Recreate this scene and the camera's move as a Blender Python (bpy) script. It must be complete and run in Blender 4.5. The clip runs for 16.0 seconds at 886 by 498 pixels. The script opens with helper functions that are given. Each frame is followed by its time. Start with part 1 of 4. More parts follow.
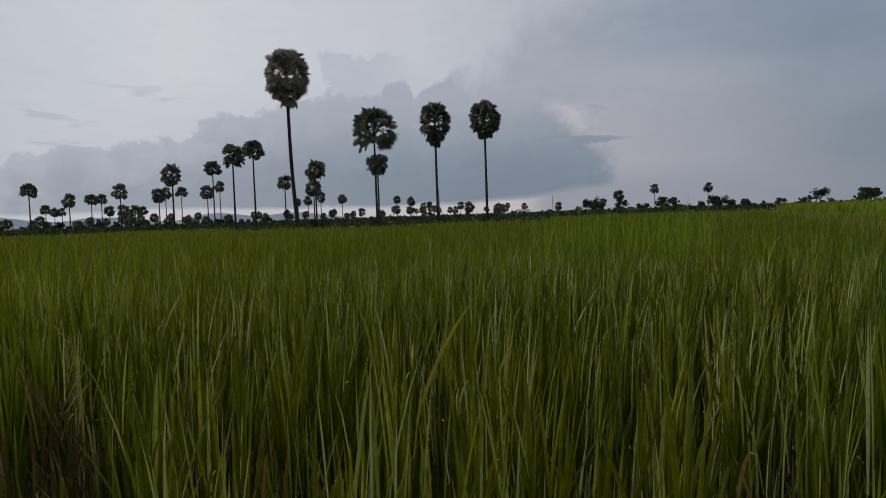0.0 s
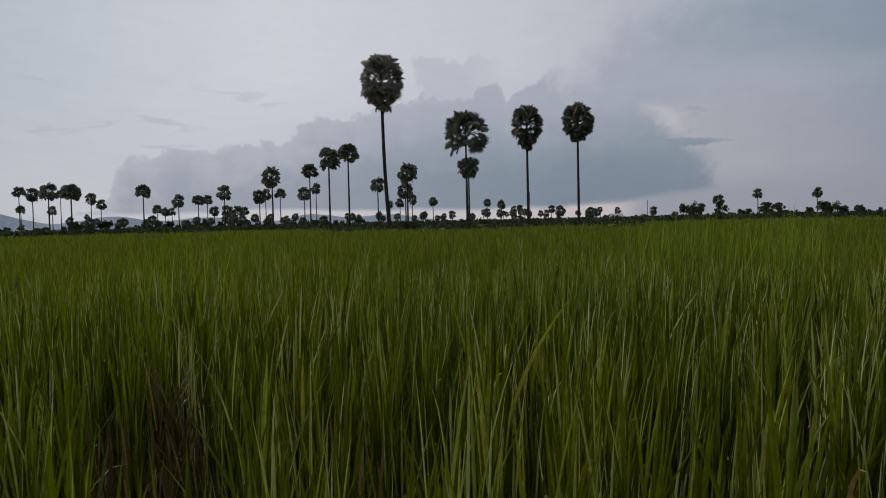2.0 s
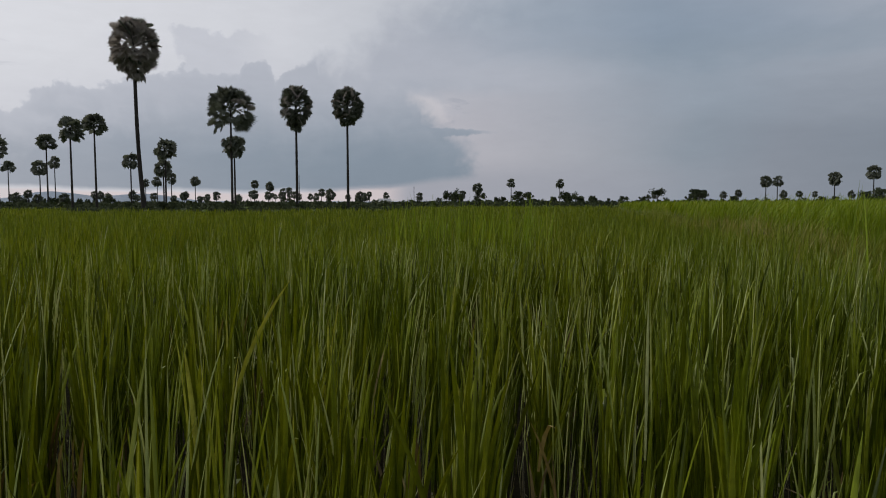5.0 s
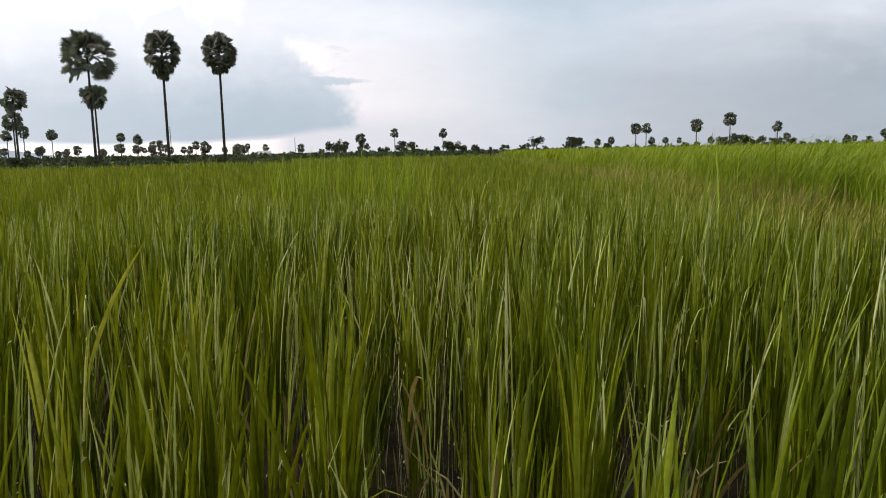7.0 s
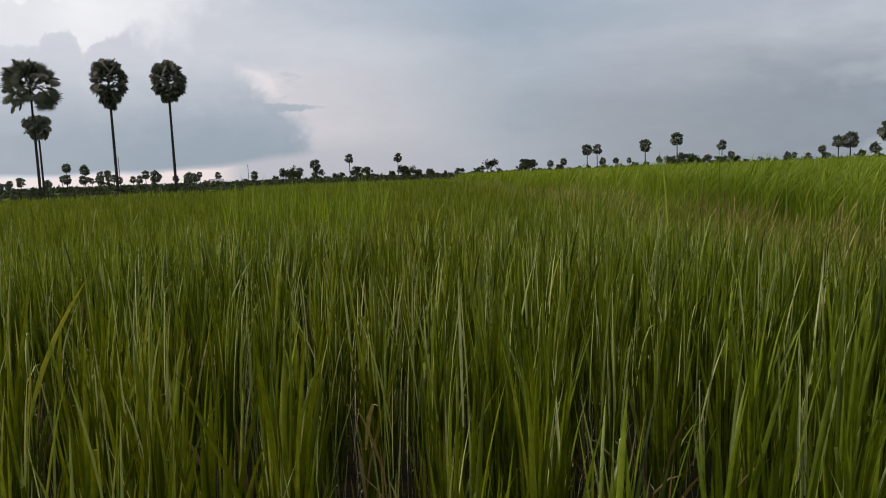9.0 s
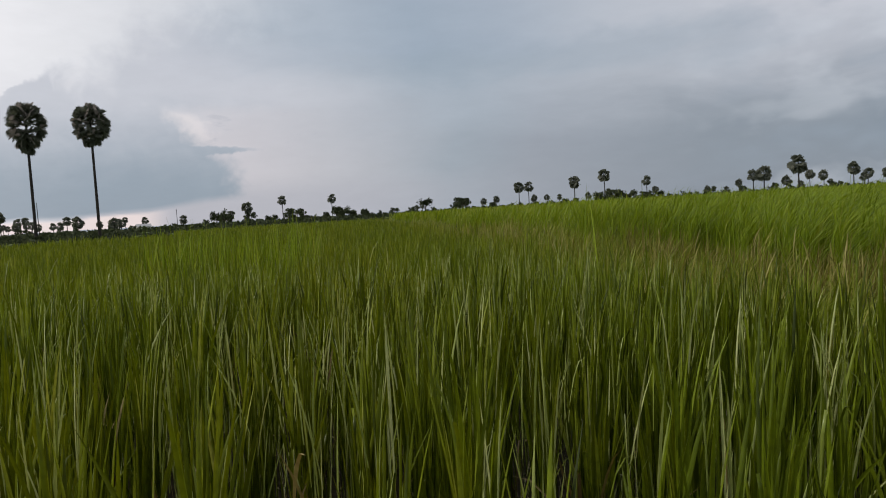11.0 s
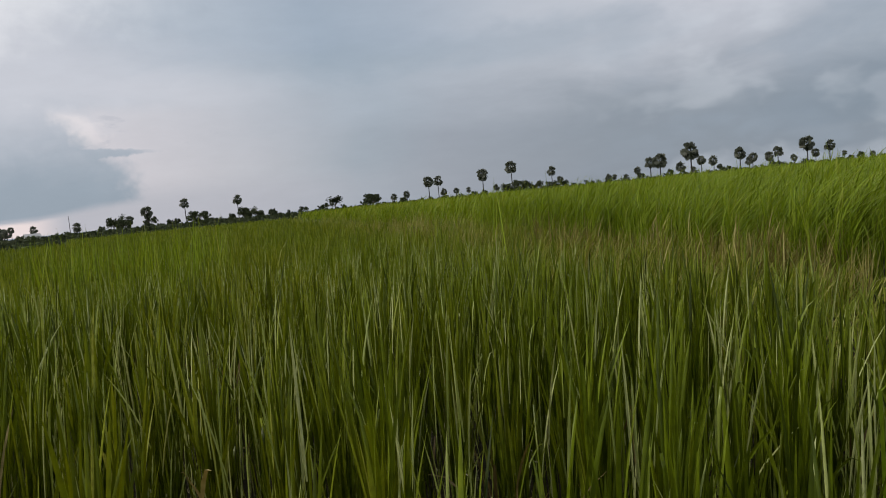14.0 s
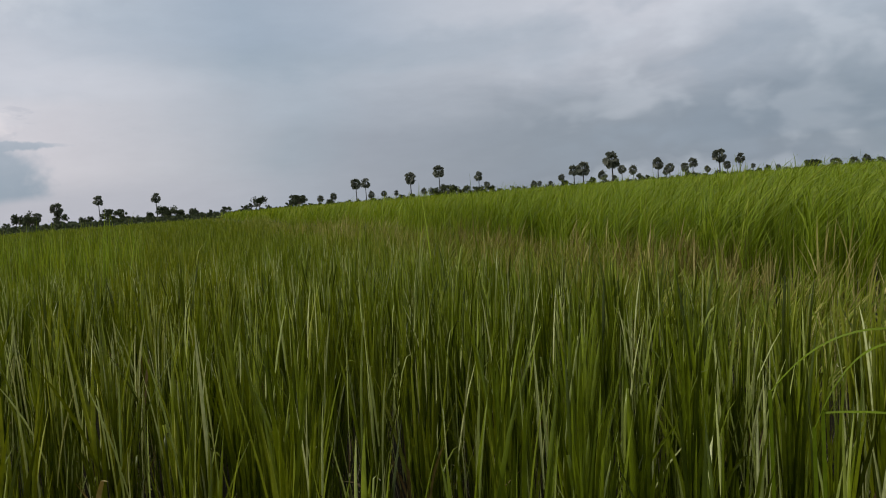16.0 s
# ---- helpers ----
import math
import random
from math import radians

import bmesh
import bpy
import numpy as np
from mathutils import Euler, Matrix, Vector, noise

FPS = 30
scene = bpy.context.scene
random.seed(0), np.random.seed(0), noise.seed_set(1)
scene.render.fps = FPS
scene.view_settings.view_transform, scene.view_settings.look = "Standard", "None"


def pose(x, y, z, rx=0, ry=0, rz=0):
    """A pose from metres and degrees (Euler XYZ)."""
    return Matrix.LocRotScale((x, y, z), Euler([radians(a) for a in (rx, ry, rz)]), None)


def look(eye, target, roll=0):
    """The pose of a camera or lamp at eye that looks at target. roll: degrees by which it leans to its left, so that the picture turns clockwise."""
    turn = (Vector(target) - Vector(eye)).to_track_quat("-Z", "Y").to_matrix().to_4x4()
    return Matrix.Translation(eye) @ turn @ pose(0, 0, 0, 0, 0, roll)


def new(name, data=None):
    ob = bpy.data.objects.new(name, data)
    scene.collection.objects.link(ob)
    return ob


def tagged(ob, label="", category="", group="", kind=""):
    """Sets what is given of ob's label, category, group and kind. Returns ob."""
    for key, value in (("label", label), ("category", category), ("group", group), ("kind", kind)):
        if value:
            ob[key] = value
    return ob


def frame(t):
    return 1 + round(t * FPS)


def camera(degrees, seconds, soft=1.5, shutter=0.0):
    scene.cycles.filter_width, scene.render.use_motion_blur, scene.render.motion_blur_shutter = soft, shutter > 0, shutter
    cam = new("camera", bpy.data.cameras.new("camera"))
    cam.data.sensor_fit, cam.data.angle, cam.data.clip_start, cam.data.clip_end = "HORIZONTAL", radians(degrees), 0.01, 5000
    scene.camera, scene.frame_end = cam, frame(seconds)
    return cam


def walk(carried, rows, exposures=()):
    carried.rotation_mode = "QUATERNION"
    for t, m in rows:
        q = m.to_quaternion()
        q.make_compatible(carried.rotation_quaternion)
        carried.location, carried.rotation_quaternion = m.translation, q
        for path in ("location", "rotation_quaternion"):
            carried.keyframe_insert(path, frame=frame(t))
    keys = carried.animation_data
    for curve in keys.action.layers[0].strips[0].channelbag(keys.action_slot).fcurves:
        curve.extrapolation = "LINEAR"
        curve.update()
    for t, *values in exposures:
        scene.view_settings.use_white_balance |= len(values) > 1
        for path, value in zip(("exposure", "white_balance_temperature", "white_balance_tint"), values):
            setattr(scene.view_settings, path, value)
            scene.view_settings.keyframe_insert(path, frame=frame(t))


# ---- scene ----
# ---------------------------------------------------------------- camera
EYE = 1.40                      # metres above the paddy's mud
cam = camera(65.3, 16.0, soft=1.05)
TURNS = [                       # seconds; yaw, pitch, roll in degrees; the eye's swing in metres as the arms turn
    (0.0, 0.00, -2.75, 2.04, 0.000, 0.000, 0.000),
    (0.5, 4.33, -1.96, 1.74, -0.014, -0.020, -0.001),
    (1.0, 6.58, -2.09, 1.31, -0.016, -0.039, -0.005),
    (1.5, 7.49, -2.27, 1.34, -0.018, -0.042, -0.002),
    (2.0, 7.44, -2.28, 1.36, -0.016, -0.041, -0.003),
    (2.5, 5.60, -2.04, 1.76, -0.008, -0.023, -0.005),
    (3.0, 1.82, -2.00, 1.02, 0.006, -0.010, -0.009),
    (3.5, 0.34, -1.78, 0.62, 0.013, -0.004, -0.013),
    (4.0, -1.76, -1.89, 0.61, 0.030, -0.004, -0.013),
    (4.5, -5.87, -1.57, 0.84, 0.057, -0.008, -0.008),
    (5.0, -11.40, -3.87, 0.14, 0.121, -0.017, -0.024),
    (5.2, -13.77, -5.41, -0.05, 0.137, -0.022, -0.021),
    (7.3, -21.12, -8.08, 1.19, 0.184, -0.039, -0.007),
    (7.5, -21.31, -7.73, 1.41, 0.185, -0.039, -0.008),
    (8.0, -23.25, -6.73, 1.76, 0.190, -0.044, -0.002),
    (10.3, -26.47, -5.19, 3.22, 0.210, -0.052, -0.004),
    (10.5, -27.64, -4.51, 3.61, 0.218, -0.049, 0.000),
    (11.0, -30.01, -3.22, 3.41, 0.230, -0.047, -0.004),
    (11.5, -31.46, -3.22, 3.60, 0.233, -0.045, -0.003),
    (12.0, -32.87, -3.79, 4.48, 0.239, -0.043, -0.001),
    (12.5, -34.63, -3.83, 5.30, 0.247, -0.039, 0.003),
    (13.0, -35.63, -3.77, 4.83, 0.251, -0.039, 0.000),
    (13.5, -36.27, -4.24, 5.17, 0.256, -0.041, 0.001),
    (14.0, -37.42, -4.18, 5.50, 0.261, -0.038, 0.000),
    (14.5, -38.43, -3.44, 5.34, 0.264, -0.039, 0.003),
    (15.0, -38.54, -3.29, 5.62, 0.267, -0.044, 0.006),
    (15.5, -39.78, -3.19, 5.73, 0.272, -0.049, 0.009),
    (16.0, -43.41, -4.41, 4.32, 0.296, -0.046, -0.007),
]
STOPS = [                       # seconds, stops, kelvin, tint
    (0.0, -0.20, 6400, 10), (2.0, -0.18, 6400, 10), (4.5, -0.12, 6400, 10), (5.0, 0.0, 6550, 10), (5.2, 0.22, 6650, 10),
    (7.3, 1.10, 6950, 10), (7.7, 1.06, 6950, 10), (8.2, 0.76, 6800, 10), (10.3, 0.40, 6800, 10), (10.8, 0.40, 6800, 10),
    (13.0, 0.42, 6800, 10), (16.0, 0.45, 6750, 10),
]
walk(cam, [(t, pose(x, y, EYE + z, 90 + pitch, roll, yaw)) for t, yaw, pitch, roll, x, y, z in TURNS], STOPS)


# ---------------------------------------------------------------- node helpers
class Net:
    """Small helper to write node graphs as arithmetic."""

    def __init__(self, tree):
        self.t = tree
        tree.nodes.clear()

    def node(self, kind, ins=None, **props):
        n = self.t.nodes.new(kind)
        for key, value in props.items():
            setattr(n, key, value)
        for key, value in (ins or {}).items():
            self.put(n.inputs[key], value)
        return n

    def put(self, socket, value):
        if hasattr(value, "is_output"):
            self.t.links.new(value, socket)
        else:
            socket.default_value = value

    def math(self, op, a, b=0.0, c=0.0):
        n = self.node("ShaderNodeMath", operation=op)
        for k, v in enumerate((a, b, c)):
            self.put(n.inputs[k], v)
        return n.outputs[0]

    def step(self, v, lo, hi, a=0.0, b=1.0):
        """Smooth passage from a to b as v goes from lo to hi."""
        n = self.node("ShaderNodeMapRange", interpolation_type="SMOOTHSTEP")
        for k, q in enumerate((v, lo, hi, a, b)):
            self.put(n.inputs[k], q)
        return n.outputs[0]

    def mix(self, fac, a, b, blend="MIX"):
        n = self.node("ShaderNodeMix", data_type="RGBA", blend_type=blend)
        for k, v in ((0, fac), (6, a), (7, b)):
            self.put(n.inputs[k], v)
        return n.outputs[2]

    def noise(self, vec, scale, detail=4.0, rough=0.55, distortion=0.0):
        n = self.node("ShaderNodeTexNoise", {"Vector": vec, "Scale": scale, "Detail": detail, "Roughness": rough,
                                             "Distortion": distortion})
        return n.outputs["Fac"]

    def ramp(self, fac, stops, mode="LINEAR"):
        n = self.node("ShaderNodeValToRGB", {"Fac": fac})
        r = n.color_ramp
        r.interpolation = mode
        while len(r.elements) < len(stops):
            r.elements.new(0.5)
        for e, (p, c) in zip(r.elements, stops):
            e.position, e.color = p, (*c, 1)
        return n.outputs["Color"]

    def vec(self, x, y, z=0.0):
        n = self.node("ShaderNodeCombineXYZ")
        for k, v in enumerate((x, y, z)):
            self.put(n.inputs[k], v)
        return n.outputs[0]


# ---------------------------------------------------------------- sky
SUN_AZ, SUN_EL = 62.0, 42.0     # degrees left of the y axis, degrees up


def build_sky():
    world = bpy.data.worlds.new("monsoon_sky")
    scene.world = world
    world.use_nodes = True
    g = Net(world.node_tree)
    way = g.node("ShaderNodeTexCoord").outputs["Generated"]
    sep = g.node("ShaderNodeSeparateXYZ", {0: way})
    x, y, z = sep.outputs
    az = g.math("MULTIPLY", g.math("ARCTAN2", g.math("MULTIPLY", x, -1.0), y), 57.2958)
    el = g.math("MULTIPLY", g.math("ARCSINE", z), 57.2958)

    # noise fields in degrees of sky
    flat = g.vec(g.math("MULTIPLY", az, 0.35), el)
    billow = g.math("SUBTRACT", g.noise(g.vec(az, el, 3.0), 0.42, 4.0, 0.52, 0.4), 0.5)
    drift = g.math("SUBTRACT", g.noise(flat, 0.22, 5.0, 0.55, 0.5), 0.5)
    broad = g.math("SUBTRACT", g.noise(g.vec(g.math("MULTIPLY", az, 0.5), el, 9.0), 0.09, 3.0, 0.5), 0.5)
    wave = g.math("MULTIPLY_ADD", broad, 9.0, az)
    knob = g.math("SUBTRACT", g.noise(g.vec(az, el, 14.0), 1.1, 2.5, 0.5), 0.5)

    # the veil of high cloud, along azimuth, high and low
    place = g.math("MULTIPLY_ADD", wave, 1 / 150.0, 0.6)          # -90..60 degrees
    high = g.ramp(place, SKY_HIGH)
    low = g.ramp(place, SKY_LOW)
    lift = g.step(g.math("MULTIPLY_ADD", drift, 6.0, el), 4.0, 13.0)
    veil = g.mix(lift, low, high)

    # streaks and puffs in the cover to the right
    belt = g.math("ABSOLUTE", g.math("SUBTRACT", g.math("MULTIPLY_ADD", drift, 7.0, el), 11.6))
    belt = g.math("MULTIPLY", g.step(belt, 2.4, 0.0), g.math("MULTIPLY", g.step(az, -12.0, -24.0), g.step(az, -66.0, -50.0)))
    veil = g.mix(g.math("MULTIPLY", belt, 0.40), veil, (0.20, 0.26, 0.33, 1))
    right = g.step(az, -44.0, -62.0)
    puff = g.noise(g.vec(g.math("MULTIPLY", az, 0.6), el, 5.0), 0.27, 3.5, 0.5, 0.25)
    veil = g.mix(g.math("MULTIPLY", g.math("MULTIPLY", g.step(puff, 0.50, 0.68), right), 0.40), veil, (0.22, 0.27, 0.34, 1))
    veil = g.mix(g.math("MULTIPLY", g.math("MULTIPLY", g.step(puff, 0.52, 0.34), right), 0.28), veil, (0.51, 0.55, 0.62, 1))
    shelf = g.math("MULTIPLY_ADD", knob, 0.5, g.math("MULTIPLY_ADD", drift, 1.5, el))
    shelf = g.math("MULTIPLY", g.math("MULTIPLY", g.step(shelf, 2.3, 2.9), g.step(shelf, 7.5, 4.2)), g.step(wave, -58.0, -67.0))
    veil = g.mix(g.math("MULTIPLY", shelf, 0.4), veil, (0.155, 0.20, 0.26, 1))
    wisp = g.noise(g.vec(g.math("MULTIPLY", az, 0.22), el, 21.0), 0.7, 4.0, 0.55, 0.5)
    wisp = g.math("MULTIPLY", g.step(wisp, 0.58, 0.66), g.math("MULTIPLY", g.step(az, 8.0, 24.0), g.step(el, 13.0, 9.0)))
    veil = g.mix(g.math("MULTIPLY", wisp, 0.3), veil, (0.36, 0.38, 0.44, 1))
    fleck = g.noise(g.vec(g.math("MULTIPLY", az, 0.3), el, 33.0), 0.9, 4.0, 0.55, 0.4)
    fleck = g.math("MULTIPLY", g.step(fleck, 0.60, 0.68), g.math("MULTIPLY", g.step(az, -9.0, -11.0), g.step(az, -24.0, -16.0)))
    fleck = g.math("MULTIPLY", fleck, g.math("MULTIPLY", g.step(el, 4.5, 5.5), g.step(el, 10.0, 9.0)))
    veil = g.mix(g.math("MULTIPLY", fleck, 0.40), veil, (0.27, 0.31, 0.38, 1))

    # the cumulus bank: its upper outline along azimuth
    curve = g.node("ShaderNodeFloatCurve", {"Value": g.math("MULTIPLY_ADD", az, 1 / 80.0, 0.4)})   # -32..48
    c = curve.mapping.curves[0]
    for k, (a, e) in enumerate(BANK_TOP):
        p = ((a + 32) / 80.0, e / 20.0)
        if k < 2:
            c.points[k].location = p
        else:
            c.points.new(*p)
    for q in c.points:
        q.handle_type = "VECTOR"
    curve.mapping.update()
    outline = g.math("MULTIPLY", curve.outputs[0], 20.0)
    top = g.math("ADD", g.math("MULTIPLY_ADD", billow, g.step(az, 2.0, -4.0, 2.6, 7.0), outline), g.math("MULTIPLY", knob, 1.5))
    depth = g.math("SUBTRACT", top, el)
    # a fainter tower that rises behind the bank
    tower = g.math("MULTIPLY", g.step(g.math("MULTIPLY_ADD", knob, 2.0, g.math("MULTIPLY_ADD", billow, 2.0, az)), 9.6, 9.0),
                   g.step(g.math("MULTIPLY_ADD", knob, 1.6, g.math("MULTIPLY_ADD", billow, 3.0, el)), 13.2, 12.8))
    tower = g.math("MULTIPLY", tower, g.step(az, 1.0, 6.0))
    veil = g.mix(g.math("MULTIPLY", tower, 0.5), veil, (0.47, 0.49, 0.56, 1))
    # its right-hand end, with one flat finger, and the flat base that climbs to the right
    finger = g.math("MULTIPLY", g.step(g.math("ABSOLUTE", g.math("SUBTRACT", g.math("MULTIPLY_ADD", knob, 0.6, el), 5.7)), 0.4, 0.05), 2.6)
    slope = g.math("MULTIPLY_ADD", g.math("MAXIMUM", g.math("SUBTRACT", el, 4.0), 0.0), -1.0, finger)
    edge = g.math("ADD", g.math("MULTIPLY_ADD", knob, 2.2, g.math("MULTIPLY_ADD", billow, 2.6, az)), slope)
    end = g.step(edge, -14.8, -12.4)
    sheet = g.math("MULTIPLY", g.step(g.math("MULTIPLY_ADD", knob, 0.8, el), 8.3, 9.6), g.step(wave, -30.0, -11.0))
    base = g.math("MULTIPLY_ADD", g.math("MAXIMUM", g.math("SUBTRACT", -7.0, az), 0.0), 0.12, 1.1)
    base = g.math("MULTIPLY_ADD", drift, 1.6, base)
    under = g.step(g.math("SUBTRACT", el, base), g.step(az, 0.0, -10.0, -0.15, -0.35), g.step(az, 0.0, -10.0, 0.3, 0.45))
    body = g.math("MULTIPLY", g.step(depth, 0.0, g.step(az, 1.0, -5.0, 0.35, 5.0)), g.math("MULTIPLY", under, g.math("MAXIMUM", end, sheet)))
    rim = g.math("MULTIPLY", g.step(edge, -15.6, -13.6), g.math("MULTIPLY", g.step(edge, -12.4, -13.2),
                 g.math("MULTIPLY", g.step(el, 5.6, 7.2), g.step(el, 9.0, 8.2))))
    veil = g.mix(g.math("MULTIPLY", rim, 0.6), veil, (0.72, 0.67, 0.68, 1))
    # pale rosy light in the gap beyond the bank's end, a slate-blue band high over it
    gap = g.math("MULTIPLY", g.math("MULTIPLY", g.step(wave, -36.0, -15.0), g.step(wave, -9.0, -13.0)), g.math("MULTIPLY", g.step(el, 12.5, 8.0), g.step(el, 0.5, 3.0)))
    veil = g.mix(g.math("MULTIPLY", gap, 0.28), veil, (0.52, 0.49, 0.53, 1))
    slate = g.math("MULTIPLY", g.step(g.math("MULTIPLY_ADD", drift, 5.0, el), 10.8, 13.4), g.math("MULTIPLY", g.step(wave, -8.0, -28.0), g.step(wave, -52.0, -34.0)))
    veil = g.mix(g.math("MULTIPLY", slate, 0.45), veil, (0.23, 0.29, 0.38, 1))
    left = g.step(az, -5.0, 25.0)
    tone = g.step(g.math("ADD", g.math("MULTIPLY", drift, 5.0), g.math("MULTIPLY_ADD", billow, 2.5, el)), 10.5, 2.5)
    shade = g.math("ADD", g.math("MULTIPLY", drift, 4.0), g.math("MULTIPLY_ADD", billow, 6.0, depth))
    tone = g.math("MULTIPLY", tone, g.step(shade, -0.3, 4.5, 0.15, 1.0))
    grey = g.mix(tone, g.mix(left, (0.425, 0.45, 0.515, 1), (0.48, 0.50, 0.565, 1)),
                 g.mix(left, (0.215, 0.268, 0.335, 1), (0.31, 0.343, 0.41, 1)))
    lid = g.math("MULTIPLY", g.step(g.math("MULTIPLY_ADD", drift, 6.0, el), 10.5, 15.0), g.step(az, -6.0, -20.0))
    grey = g.mix(g.math("MULTIPLY", lid, 0.7), grey, (0.225, 0.29, 0.37, 1))
    light = g.math("MULTIPLY", g.step(depth, 0.9, 0.0), g.step(az, -2.0, 4.0))
    grey = g.mix(g.math("MULTIPLY", light, 0.35), grey, (0.55, 0.57, 0.63, 1))
    dusk = g.math("MULTIPLY", g.step(el, 4.0, 1.5), g.math("MULTIPLY", g.step(az, 2.0, -5.0), g.step(az, -40.0, -20.0)))
    veil = g.mix(g.math("MULTIPLY", dusk, 0.75), veil, (0.33, 0.345, 0.405, 1))
    sky = g.mix(g.math("MULTIPLY", body, g.step(az, 10.0, 34.0, 0.95, 0.8)), veil, grey)

    # the clear warm strip under the bank
    strip = g.math("MULTIPLY", g.step(g.math("SUBTRACT", base, el), 0.0, 0.3),
                   g.math("MULTIPLY", g.step(az, -9.0, -6.0), g.step(az, 34.0, 14.0)))
    sky = g.mix(g.math("MULTIPLY", strip, 0.85), sky, (0.66, 0.58, 0.59, 1))

    # above the view the cover is an even pale grey, the sun behind it
    over = g.step(el, 16.0, 45.0)
    sky = g.mix(over, sky, (0.40, 0.42, 0.46, 1))
    fine = g.math("MULTIPLY_ADD", g.noise(flat, 1.1, 5.0, 0.6), 0.10, 0.95)
    sky = g.mix(1.0, sky, g.node("ShaderNodeCombineColor", {0: fine, 1: fine, 2: fine}).outputs[0], "MULTIPLY")

    blue = g.node("ShaderNodeTexSky", sky_type="NISHITA", sun_disc=False, sun_elevation=radians(SUN_EL),
                  sun_rotation=radians(-SUN_AZ))
    clear = g.node("ShaderNodeBackground", {"Color": blue.outputs[0], "Strength": 0.06})
    cloud = g.node("ShaderNodeBackground", {"Color": sky, "Strength": 1.0})
    both = g.node("ShaderNodeMixShader", {0: 0.95, 1: clear.outputs[0], 2: cloud.outputs[0]})
    g.node("ShaderNodeOutputWorld", {"Surface": both.outputs[0]})


def ramp_stops(rows):
    return [((a + 90) / 150.0, c) for a, c in rows]


SKY_HIGH = ramp_stops([(-85, (.32, .36, .43)), (-74, (.31, .36, .43)), (-60, (.42, .445, .51)), (-45, (.38, .415, .48)),
                       (-28, (.285, .345, .42)), (-14, (.43, .47, .535)), (-6, (.53, .555, .61)), (3, (.63, .645, .695)),
                       (22, (.71, .72, .765)), (36, (.57, .61, .67)), (55, (.44, .48, .54))])
SKY_LOW = ramp_stops([(-85, (.20, .245, .295)), (-70, (.18, .22, .275)), (-52, (.19, .225, .275)), (-38, (.24, .27, .325)),
                      (-32, (.25, .295, .355)), (-22, (.35, .375, .43)), (-15, (.41, .42, .475)), (-8, (.45, .45, .51)), (5, (.57, .58, .64)),
                      (25, (.62, .63, .68)), (40, (.58, .60, .65)), (55, (.45, .48, .54))])
BANK_TOP = [(-32, 18.0), (48, 0.4), (-7, 17.5), (-5, 14.2), (-3.2, 12.9), (-1.2, 12.1), (0.5, 10.9), (2.1, 9.9), (2.5, 11.0), (4.4, 11.0),
            (4.9, 10.2), (9.2, 10.1), (13, 9.2), (18, 8.4), (19.5, 7.3), (23, 6.4), (29, 6.1), (31.7, 5.4), (32.8, 3.6), (33.6, 1.6)]
build_sky()

sun = new("sun", bpy.data.lights.new("sun", "SUN"))
sun.data.energy, sun.data.angle, sun.data.color = 1.5, radians(14), (1.0, 0.95, 0.88)
sun.matrix_world = look((0, 0, 60), Vector((0, 0, 60)) - Vector((-math.sin(radians(SUN_AZ)) * math.cos(radians(SUN_EL)),
                        math.cos(radians(SUN_AZ)) * math.cos(radians(SUN_EL)), math.sin(radians(SUN_EL)))))


# ---------------------------------------------------------------- materials
def material(name):
    m = bpy.data.materials.new(name)
    m.use_nodes = True
    return m, Net(m.node_tree)


def leaf_material(name, stops, rough=0.45, through_light=0.3, spec=0.4, grain=40.0, glow=(1.18, 1.0, 0.55), warm=0.0):
    """Leaves: colour from leaf to leaf and from patch to patch, fine mottling, some light through the blade."""
    m, g = material(name)
    geo = g.node("ShaderNodeNewGeometry")
    where = g.node("ShaderNodeTexCoord").outputs["Object"]
    spread = g.math("MULTIPLY_ADD", g.math("SUBTRACT", g.noise(where, 0.35, 3.0), 0.5), 0.45, g.math("MULTIPLY_ADD", geo.outputs["Random Per Island"], 0.84, 0.06))
    col = g.ramp(spread, stops)
    col = g.mix(g.step(g.noise(where, grain, 3.0), 0.35, 0.75, 0.0, 0.35), col, (*(0.6 * v for v in stops[0][1]), 1))
    if warm:
        ripe = g.math("MULTIPLY", g.step(g.noise(where, 0.6, 2.0), 0.47, 0.66), warm)
        col = g.mix(ripe, col, g.mix(1.0, col, (1.32, 1.04, 0.6, 1), "MULTIPLY"))
    p = g.node("ShaderNodeBsdfPrincipled", {"Base Color": col, "Roughness": rough, "Specular IOR Level": spec})
    t = g.node("ShaderNodeBsdfTranslucent", {"Color": g.mix(1.0, col, (*glow, 1), "MULTIPLY")})
    both = g.node("ShaderNodeMixShader", {0: through_light, 1: p.outputs[0], 2: t.outputs[0]})
    g.node("ShaderNodeOutputMaterial", {"Surface": both.outputs[0]})
    return m


def solid_material(name, a, b, scale, rough=0.8, bump=0.0, spec=0.3):
    m, g = material(name)
    where = g.node("ShaderNodeTexCoord").outputs["Object"]
    n = g.noise(where, scale, 6.0, 0.6)
    col = g.mix(g.step(n, 0.3, 0.7), (*a, 1), (*b, 1))
    col = g.mix(g.step(g.noise(where, scale * 9, 3.0), 0.4, 0.8, 0.0, 0.4), col, (*(0.55 * v for v in a), 1))
    p = g.node("ShaderNodeBsdfPrincipled", {"Base Color": col, "Roughness": rough, "Specular IOR Level": spec})
    if bump:
        h = g.node("ShaderNodeBump", {"Height": g.noise(where, scale * 5, 5.0), "Strength": bump, "Distance": 0.05})
        g.put(p.inputs["Normal"], h.outputs[0])
    g.node("ShaderNodeOutputMaterial", {"Surface": p.outputs[0]})
    return m


